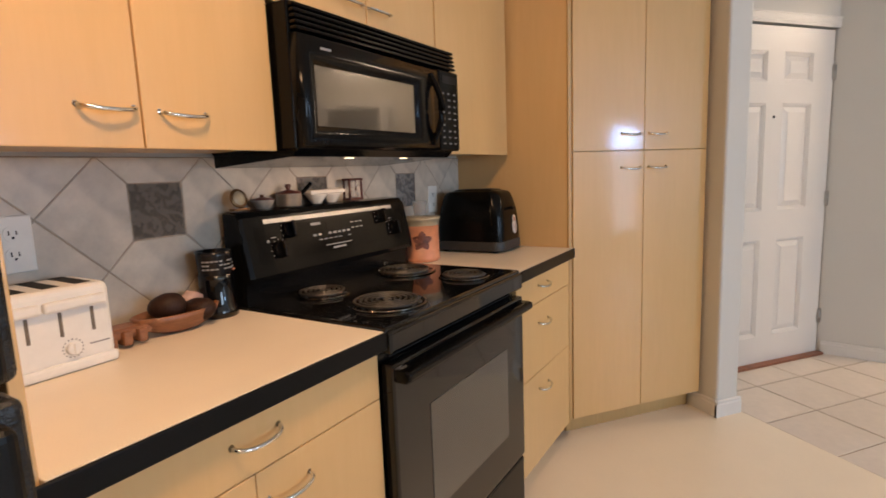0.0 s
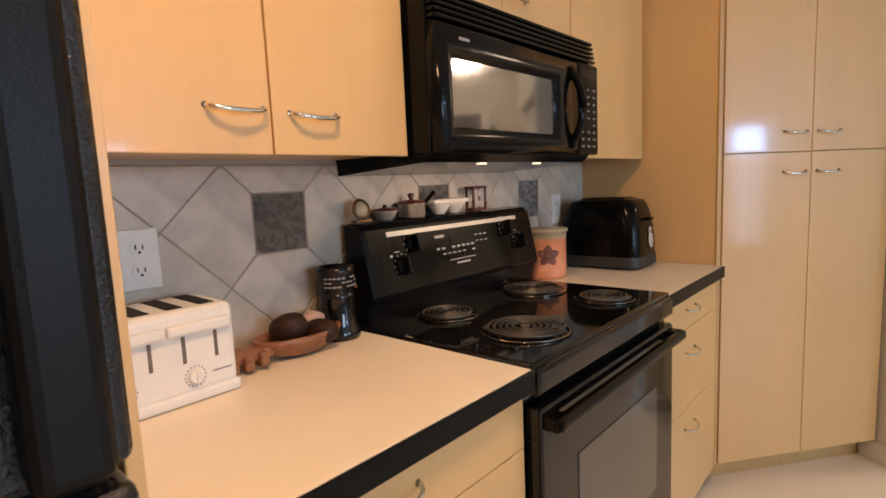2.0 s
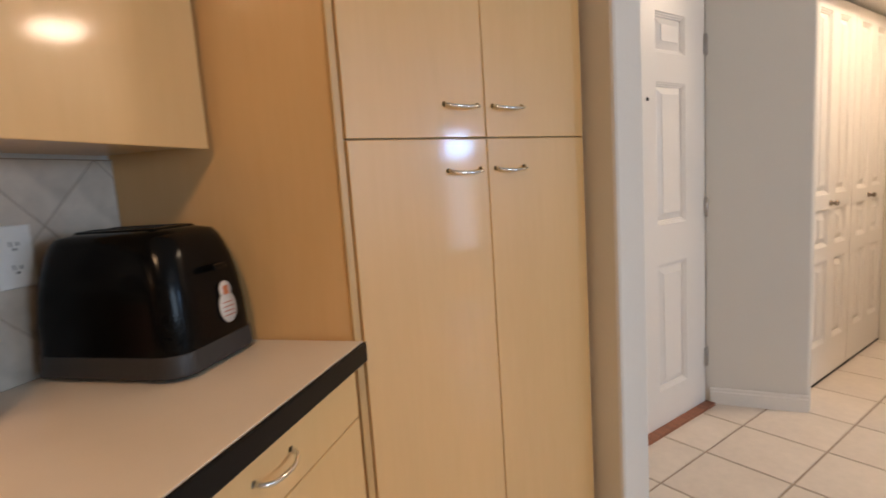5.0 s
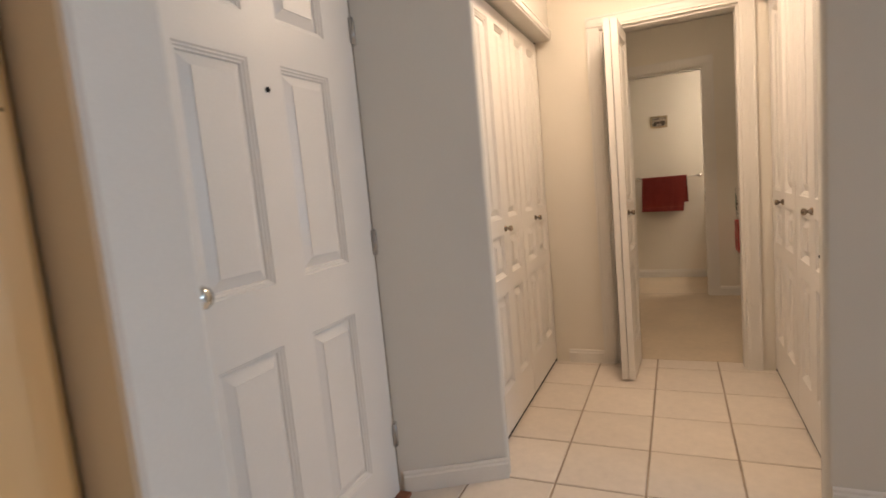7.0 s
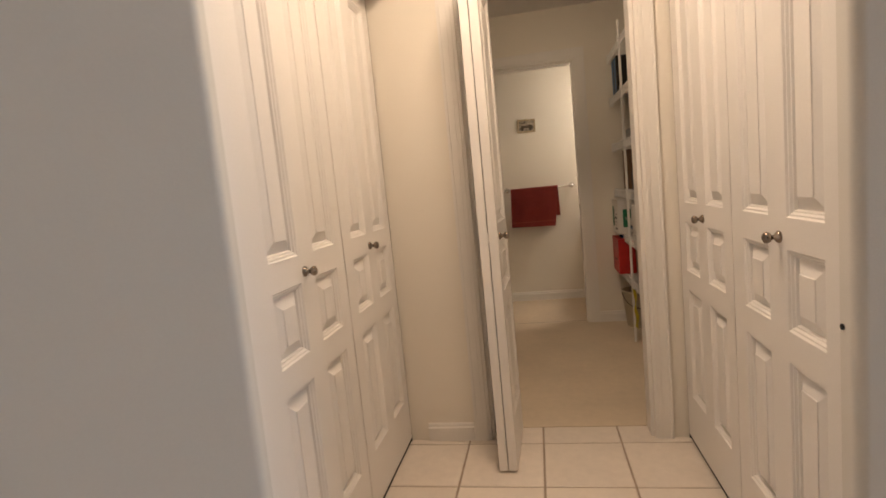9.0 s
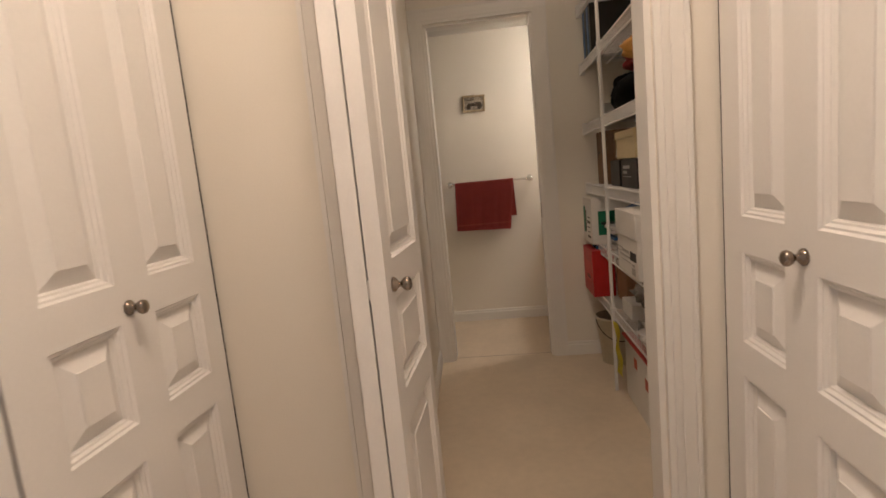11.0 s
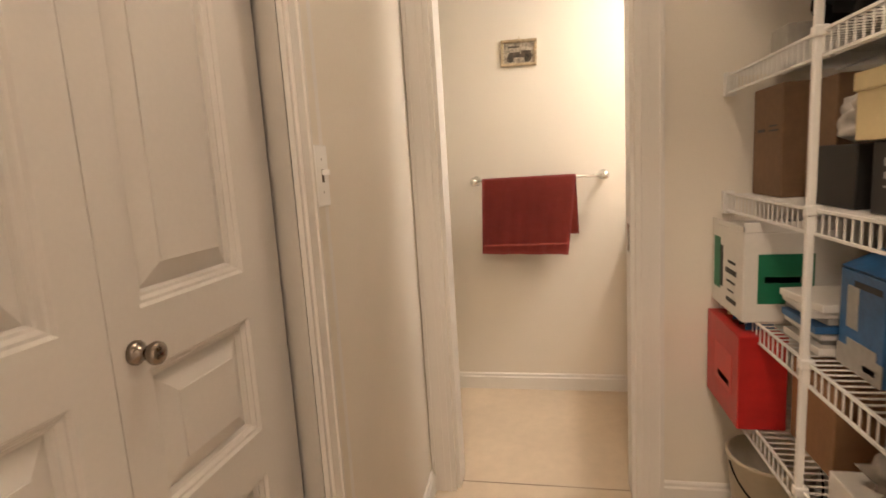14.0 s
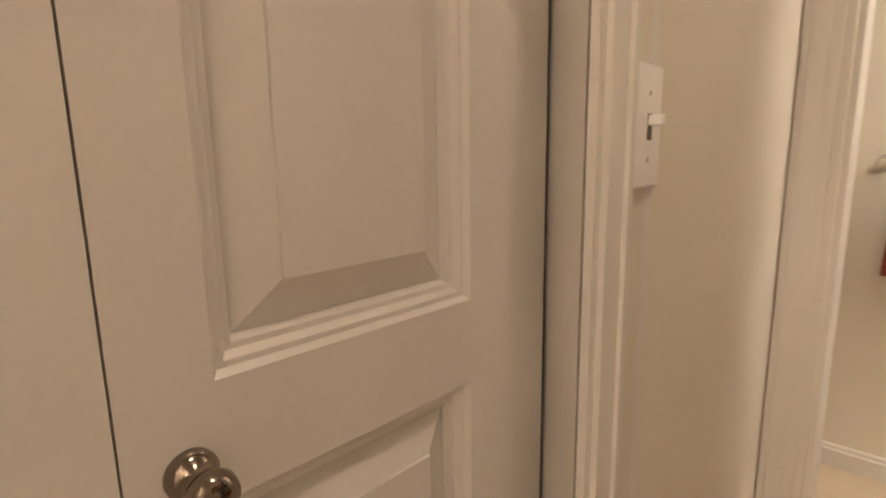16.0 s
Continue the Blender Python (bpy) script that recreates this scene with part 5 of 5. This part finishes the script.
for i in range(7):
    m = (WHITE_CARD, GREEN, WHITE_CARD, BLUE_CARD, PALE_INK, WHITE_CARD, WHITE_CARD)[i]
    z = 0.715 + E1 + i * 0.017
    dy = rnd.uniform(-0.02, 0.02)
    solid("leaflet", box(bm_new(), -0.12, 0.12, -0.085, 0.085, 0, 0.0165, 0.002), m if m is not GREEN else PALE_INK, "slim printed leaflet in a loose pile", "leaflet",
          group="papers on the shelf", m=pose(-0.49 + dy, 6.765 + dy, z, 0, 0, rnd.uniform(-10, 10)))
# shelf at 0.425
t = carton("red_box", -0.694, -0.575, 6.905, 7.188, 0.425 + E1, 0.685, RED_CARD, "bright red printed box with folders inside")
print_bars(t, "x", [(0.05, 0.075, 0.15, 0.11)], surface("lighter_red_print", (0.60, 0.05, 0.04), 0.4, vary=0.08))
print_bars(t, "x", [(0.07, 0.09, 0.10, 0.018)], DARK_CARD)
for i in range(4):
    solid("folder", box(bm_new(), 0, 0.07, 0, 0.004, 0, 0.02, 0.001), (BLUE_CARD, DARK_CARD, BLUE_CARD, CREAM_CARD)[i], "thin folder standing in the red box", "folder", group="folders in the red box",
          m=pose(-0.66, 6.96 + 0.05 * i, 0.6865))
carton("cardboard_flap", -0.570, -0.30, 6.68, 6.895, 0.425 + E1, 0.640, CARD, "plain brown cardboard box on the low shelf")
t = carton("white_tray", -0.612, -0.35, 6.42, 6.605, 0.425 + E1, 0.498, WHITE_CARD, "open white cardboard tray with bags")
# floor
t = carton("storage_box", -0.610, -0.30, 6.08, 6.60, 0.001, 0.300, WHITE_CARD, "white printed storage box on the floor", tape=True, group="boxes under the shelves")
print_bars(t, "x", [(0.05, 0.17, 0.12, 0.05), (0.30, 0.20, 0.05, 0.05)], surface("orange_red_print", (0.52, 0.09, 0.05), 0.5, vary=0.1))
carton("blue_bin", -0.640, -0.32, 5.86, 6.07, 0.001, 0.290, BLUE_CARD, "bright blue plastic bin on the floor", group="boxes under the shelves")
t = carton("red_box", -0.60, -0.32, 5.87, 6.06, 0.292, 0.360, RED_CARD, "flat red box on the blue bin", group="boxes under the shelves")

bucket = thing("bucket", pose(-0.55, 7.06, 0.0), "cream plastic bucket with wire handle under the shelves", "bucket")
BUCKET = surface("cream_plastic", (0.58, 0.51, 0.38), 0.45, vary=0.05)
bm = bm_new()
lathe(bm, [(0, 0), (0.085, 0), (0.088, 0.004), (0.115, 0.265), (0.120, 0.267), (0.120, 0.278), (0.112, 0.278), (0.084, 0.01), (0, 0.008)], 32)
part("pail", bm, BUCKET, bucket)
bm = bm_new()
tube(bm, [(0.118 * math.cos(a), -0.02 - 0.118 * 1.05 * math.sin(a), 0.262 - 0.10 * math.sin(a)) for a in [math.pi * i / 16 for i in range(17)]], 0.0028, 6)
part("wire_handle", bm, DARK, bucket, "dark wire handle")


# bags and cloth: crumpled lumps
def crumple(name, m, size, material, label, category, seed, rough=0.35, scale=2.5, flat=0.0, group=""):
    bm = bm_new()
    bmesh.ops.create_icosphere(bm, subdivisions=4, radius=1)
    off = Vector((seed * 3.7, seed * 1.3, seed * 2.1))
    for v in bm.verts:
        p = v.co.copy()
        k = 1 + rough * noise.noise(p * scale + off) + rough * 0.5 * abs(noise.noise(p * scale * 2.7 + off)) + rough * 0.22 * noise.noise(p * scale * 7 + off)
        q = Vector((p.x * size[0] * k, p.y * size[1] * k, p.z * size[2] * k))
        q.z = max(q.z, -size[2] * (0.72 - flat))
        v.co = q + Vector((0, 0, size[2] * (0.72 - flat)))
    for f in bm.faces:
        f.smooth = True
    return solid(name, bm, material, label, category, group=group, m=m)


PLASTIC_GREY = surface("grey_plastic_film", (0.20, 0.185, 0.165), 0.16, vary=0.4, scale=12, fine=25, bump=1.0, bump_scale=26)
PLASTIC_WHITE = surface("white_plastic_film", (0.66, 0.62, 0.57), 0.3, vary=0.12, scale=12, fine=30, bump=0.8, bump_scale=30)
PLASTIC_CLEAR = surface("pale_plastic_film", (0.42, 0.38, 0.33), 0.2, vary=0.2, scale=10, fine=30, bump=0.5, bump_scale=22)
BLACK_CLOTH = surface("black_cloth", (0.003, 0.003, 0.0035), 0.85, vary=0.2, scale=5, spec=0.08, bump=0.3, bump_scale=150)
YELLOW_CLOTH = surface("yellow_plush", (0.62, 0.30, 0.06), 0.85, vary=0.15, scale=9, bump=0.6, bump_scale=120)
RED_CLOTH = surface("red_cloth", (0.30, 0.015, 0.012), 0.8, vary=0.15, scale=8)
YELLOW_RUBBER = surface("yellow_rubber", (0.72, 0.60, 0.02), 0.45, vary=0.08)
crumple("plastic_bag", pose(-0.47, 6.24, 0.446, 0, 0, 10), (0.115, 0.14, 0.115), PLASTIC_GREY, "crumpled grey plastic bag full of things", "bag", 1, 0.5, 2.2, group="plastic bags")
crumple("plastic_bag", pose(-0.40, 6.06, 0.446, 0, 0, 20), (0.12, 0.12, 0.125), PLASTIC_GREY, "crumpled dark plastic bag on the low shelf", "bag", 5, 0.5, 2.4, group="plastic bags")
crumple("plastic_bag", pose(-0.47, 6.51, 0.470, 0, 0, 0), (0.10, 0.075, 0.075), PLASTIC_CLEAR, "pale plastic bag in the white tray", "bag", 2, 0.5, 2.6, group="plastic bags")
crumple("plastic_bag", pose(-0.50, 6.69, 1.165, 0, 0, 0), (0.07, 0.065, 0.065), PLASTIC_WHITE, "small white plastic bag on the black box", "bag", 3, 0.5, 2.6, group="plastic bags")
crumple("white_bag", pose(-0.47, 6.12, 0.428, 0, 0, 12), (0.17, 0.19, 0.025), PLASTIC_WHITE, "flat crumpled white plastic bag under a grey bag", "bag", 8, 0.35, 3.2, group="plastic bags")
crumple("black_bag", pose(-0.43, 6.45, 1.381, 0, 0, 4), (0.16, 0.38, 0.115), BLACK_CLOTH, "black fabric bag slumped along the shelf", "bag", 4, 0.3, 1.6)
crumple("black_bag", pose(-0.42, 6.10, 1.381, 0, 0, 4), (0.165, 0.17, 0.15), BLACK_CLOTH, "black fabric bag near the shelf post", "bag", 9, 0.3, 1.6)
crumple("dark_bag", pose(-0.41, 6.88, 1.381, 0, 0, 6), (0.13, 0.13, 0.13), BLACK_CLOTH, "dark fabric bag at the far end of the shelf", "bag", 12, 0.3, 1.8)
crumple("red_cloth", pose(-0.46, 6.50, 1.565, 0, 0, 0), (0.10, 0.13, 0.05), RED_CLOTH, "red cloth tucked over the black bag", "cloth", 6, 0.4, 2.4)
crumple("plush_toy", pose(-0.50, 6.14, 1.55, 0, 0, 0), (0.13, 0.15, 0.085), YELLOW_CLOTH, "soft orange-yellow plush bundle over the bag", "plush", 7, 0.5, 2.6)
t = carton("small_carton", -0.560, -0.47, 7.02, 7.13, 1.378 + E1, 1.475, PALE_INK, "small grey carton near the wall")
for i, mm in enumerate((DARK_CARD, BLUE_CARD, DARK_CARD, BLUE_CARD)):
    solid("binder", box(bm_new(), 0, 0.22, 0, 0.05, 0, 0.26, 0.003), mm, "upright dark binder on the upper shelf", "binder", group="binders", m=pose(-0.632, 6.93 + 0.056 * i, 1.718, 0, 0, 0))
bm = bm_new()
n = 14
grid = [[bm.verts.new((0.005 * math.sin(i * 0.9 + j) - 0.004, (j / 4 - 0.5) * (0.105 - 0.02 * math.sin(i / n * 5)) - 0.05 * i / n, -0.25 * i / n)) for j in range(5)] for i in range(n + 1)]
for i in range(n):
    for j in range(4):
        bm.faces.new((grid[i][j], grid[i][j + 1], grid[i + 1][j + 1], grid[i + 1][j])).smooth = True
bmesh.ops.solidify(bm, geom=bm.faces[:], thickness=0.006)
solid("rubber_glove", bm, YELLOW_RUBBER, "yellow rubber glove hanging from the low shelf", "glove", m=pose(-0.652, 6.56, 0.378))
solid("red_mat", box(bm_new(), -0.02, 0.05, 0, 0.62, 0, 0.012, 0.004), RED_CARD, "thin red folded cover along the low shelf edge", "cover", m=pose(-0.60, 6.00, 0.302))

# ---- laundry: switch, ceiling vent ----
SWITCH_WHITE = surface("switch_plastic", (0.86, 0.85, 0.82), 0.3, vary=0.02)
sw = thing("light_switch", pose(-1.5755, 6.346, 1.164, 0, 0, 92.8), "white toggle switch plate beside the door casing", "light switch")
part("plate", box(bm_new(), 0, 0.062, -0.007, 0, -0.056, 0.056, 0.0025), SWITCH_WHITE, sw)
part("toggle_well", box(bm_new(), 0.026, 0.036, -0.0076, -0.004, -0.012, 0.012), SLOT_GREY, sw, "shaded toggle well")
part("toggle", box(bm_new(), 0.0268, 0.0352, -0.021, -0.004, 0.001, 0.011, 0.002), SWITCH_WHITE, sw)
bm = bm_new()
for z in (-0.030, 0.030):
    cyl(bm, (0.030, -0.0072, z), 0.0028, 0.002, "y", n=10)
part("screws", bm, HINGE_STEEL, sw)
vent = thing("ceiling_vent", pose(-0.86, 6.80, 2.44), "dark slatted ceiling vent in the laundry", "vent")
bm = bm_new()
for b in ((0, 0.26, 0, 0.02, -0.012, -0.001), (0, 0.26, 0.20, 0.22, -0.012, -0.001), (0, 0.02, 0.02, 0.20, -0.012, -0.001), (0.24, 0.26, 0.02, 0.20, -0.012, -0.001)):
    box(bm, *b)
part("frame", bm, TRIM, vent)
part("backing", box(bm_new(), 0.02, 0.24, 0.02, 0.20, -0.004, -0.001), DARK, vent)
for i in range(6):
    bm = bm_new()
    box(bm, 0.02, 0.24, 0.03 + i * 0.028, 0.042 + i * 0.028, -0.010, -0.006)
    part("slat", bm, GREY_BASE, vent)

# ---- bathroom ----
rod = thing("towel_rail", pose(-1.215, 8.12, 1.09), "chrome towel rail on the bathroom wall", "towel rail")
bm = bm_new()
tube(bm, [(-0.31, -0.105, 0), (0.295, -0.105, 0)], 0.0075, 12)
part("bar", bm, CHROME, rod)
for x in (-0.312, 0.297):
    bm = bm_new()
    lathe(bm, [(0, 0), (0.024, 0), (0.024, 0.008), (0.012, 0.014), (0.010, 0.08), (0.018, 0.092), (0.020, 0.105), (0.016, 0.118), (0, 0.122)], 24, Matrix.Translation((x, 0, 0)) @ pose(0, 0, 0, 90, 0, 0))
    part("post", bm, CHROME, rod)


def terry():
    mat, n, l, p = nodes_of("red_terry")
    vec = coords(n, l)
    a = noise_node(n, l, vec, 420, 3, 0.7)
    b = noise_node(n, l, vec, 9, 3)
    l.new(mix(n, l, ramp(n, l, a, (0.26, 0.026, 0.018), (0.47, 0.062, 0.045), 0.3, 0.7), ramp(n, l, b, (0.8, 0.8, 0.8), (1.0, 1.0, 1.0)), 1.0), p.inputs["Base Color"])
    p.inputs["Roughness"].default_value = 0.95
    p.inputs["Sheen Weight"].default_value = 0.3
    bp = n.new("ShaderNodeBump")
    bp.inputs["Strength"].default_value, bp.inputs["Distance"].default_value = 0.9, 0.004
    l.new(a, bp.inputs["Height"])
    l.new(bp.outputs[0], p.inputs["Normal"])
    return mat


TERRY = terry()
towel = thing("towel", pose(-1.486, 8.015, 1.09), "dark red terry towel folded over the rail", "towel")


def drape(x0, x1, drop_front, drop_back, skew, t=0.011):
    bm = bm_new()
    nx = 26
    path = [(-0.014, -drop_front * f) for f in [1 - i / 14 for i in range(14)]]
    path += [(-0.013 * math.cos(a), 0.013 * math.sin(a)) for a in [math.pi * i / 8 for i in range(9)]]
    path += [(0.014, -drop_back * (i + 1) / 14) for i in range(14)]
    rows = []
    for k, (y, z) in enumerate(path):
        f = min(1, max(0, -z / 0.36))
        rows.append([bm.verts.new((x0 + (x1 - x0) * i / nx + (skew if y < 0 else 0.012) * f * (0.3 + 0.7 * i / nx), y + 0.007 * f * math.sin(i * 0.62 + 1.0) + 0.004 * f * math.sin(i * 1.7) - (0.012 * f if y < 0 else 0.0),
                                   z - 0.012 * f * (i / nx))) for i in range(nx + 1)])
    for a, b in zip(rows, rows[1:]):
        for i in range(nx):
            bm.faces.new((a[i], a[i + 1], b[i + 1], b[i])).smooth = True
    bmesh.ops.solidify(bm, geom=bm.faces[:], thickness=t)
    return bm


part("cloth", drape(0.0, 0.438, 0.350, 0.26, -0.045), TERRY, towel)
bm = bm_new()
box(bm, -0.006, 0.398, -0.0425, -0.0385, -0.312, -0.304, 0.0015)
part("woven_band", bm, surface("red_woven_band", (0.46, 0.085, 0.06), 0.8, vary=0.1, scale=30), towel, "lighter woven band")

GOLD = surface("old_gilt", (0.56, 0.45, 0.29), 0.4, 0.5, vary=0.2, scale=25, bump=0.3, bump_scale=80)
PHOTO = surface("sepia_paper", (0.52, 0.45, 0.35), 0.6, vary=0.35, scale=45, fine=120)
pic = thing("framed_picture", pose(-1.382, 8.12, 1.626, 0, 2.0, 0), "small gilt-framed sepia picture of an old car", "picture")
bm = bm_new()
PW, PH = 0.170, 0.122
for b in ((0, PW, -0.016, -0.002, 0, 0.014), (0, PW, -0.016, -0.002, PH - 0.014, PH), (0, 0.014, -0.016, -0.002, 0.014, PH - 0.014), (PW - 0.014, PW, -0.016, -0.002, 0.014, PH - 0.014)):
    box(bm, *b, bevel=0.003)
part("frame", bm, GOLD, pic)
part("print", box(bm_new(), 0.012, PW - 0.012, -0.008, -0.003, 0.012, PH - 0.012), PHOTO, pic)
bm = bm_new()
for x, r in ((0.045, 0.016), (0.128, 0.016)):
    cyl(bm, (x, -0.0095, 0.034), r, 0.001, "y", n=20)
box(bm, 0.035, 0.145, -0.0095, -0.0085, 0.040, 0.056)
box(bm, 0.040, 0.092, -0.0095, -0.0085, 0.056, 0.064)
box(bm, 0.034, 0.088, -0.0095, -0.0085, 0.084, 0.092)
box(bm, 0.096, 0.142, -0.0095, -0.0085, 0.056, 0.070)
part("car_shape", bm, surface("sepia_ink", (0.10, 0.075, 0.05), 0.6, vary=0.3, scale=60), pic, "dark old-fashioned car shape")
bm = bm_new()
tube(bm, [(PW / 2 - 0.006, -0.006, PH), (PW / 2, -0.006, PH + 0.012), (PW / 2 + 0.006, -0.006, PH)], 0.0018, 6)
part("hanger", bm, GOLD, pic)

VANITY_TOP = surface("vanity_laminate", (0.62, 0.49, 0.41), 0.3, vary=0.04)
vanity = thing("vanity", pose(-0.80, 7.40, 0), "small maple bathroom vanity with pale top", "vanity")
part("body", box(bm_new(), 0.03, 0.58, 0, 0.71, 0.0, 0.80, 0.003), MAPLE, vanity)
part("top", box(bm_new(), 0.0, 0.59, -0.01, 0.715, 0.80, 0.835, 0.006), VANITY_TOP, vanity, "pale pinkish vanity top")
part("backsplash", box(bm_new(), 0.0, 0.59, 0.697, 0.715, 0.836, 0.915, 0.004), VANITY_TOP, vanity)
bm = bm_new()
cyl(bm, (0.006, 0.30, 0.72), 0.012, 0.022, "x", n=16)
part("knob", bm, NICKEL, vanity)
# strike plate in the bathroom jamb
structure("trim_strike_plate", [(-0.9195, -0.9175, 7.245, 7.285, 0.86, 0.95)], NICKEL, "dark metal strike plate in the door jamb", "strike plate")

# ---- floor tiles of the hall ----
hall_floor = bpy.data.objects["floor_hall"]
TX, TY = 0.337, 0.346


def tile_mesh(w, d):
    bm = bm_new()
    g, c, z = 0.0045, 0.003, 0.0
    a = [bm.verts.new((x, y, -0.006)) for x, y in ((g, g), (w - g, g), (w - g, d - g), (g, d - g))]
    b = [bm.verts.new((x, y, -0.002)) for x, y in ((g, g), (w - g, g), (w - g, d - g), (g, d - g))]
    e = [bm.verts.new((x, y, z)) for x, y in ((g + c, g + c), (w - g - c, g + c), (w - g - c, d - g - c), (g + c, d - g - c))]
    for p, q in ((a, b), (b, e)):
        for i in range(4):
            bm.faces.new((p[i], p[(i + 1) % 4], q[(i + 1) % 4], q[i]))
    bm.faces.new(e)
    return mesh_of("tile", bm, CERAMIC)


FULL, SHORT = tile_mesh(TX, TY), tile_mesh(TX, 5.37 - 2.440 - 8 * TY)
for i in range(-4, 8):
    for j in range(0, 9):
        x, y = -1.302 + TX * i, 2.440 + TY * j
        ob = new("tile", FULL if y < 5.1 else SHORT)
        ob.parent = hall_floor
        ob.location = (x, y, 0.0)
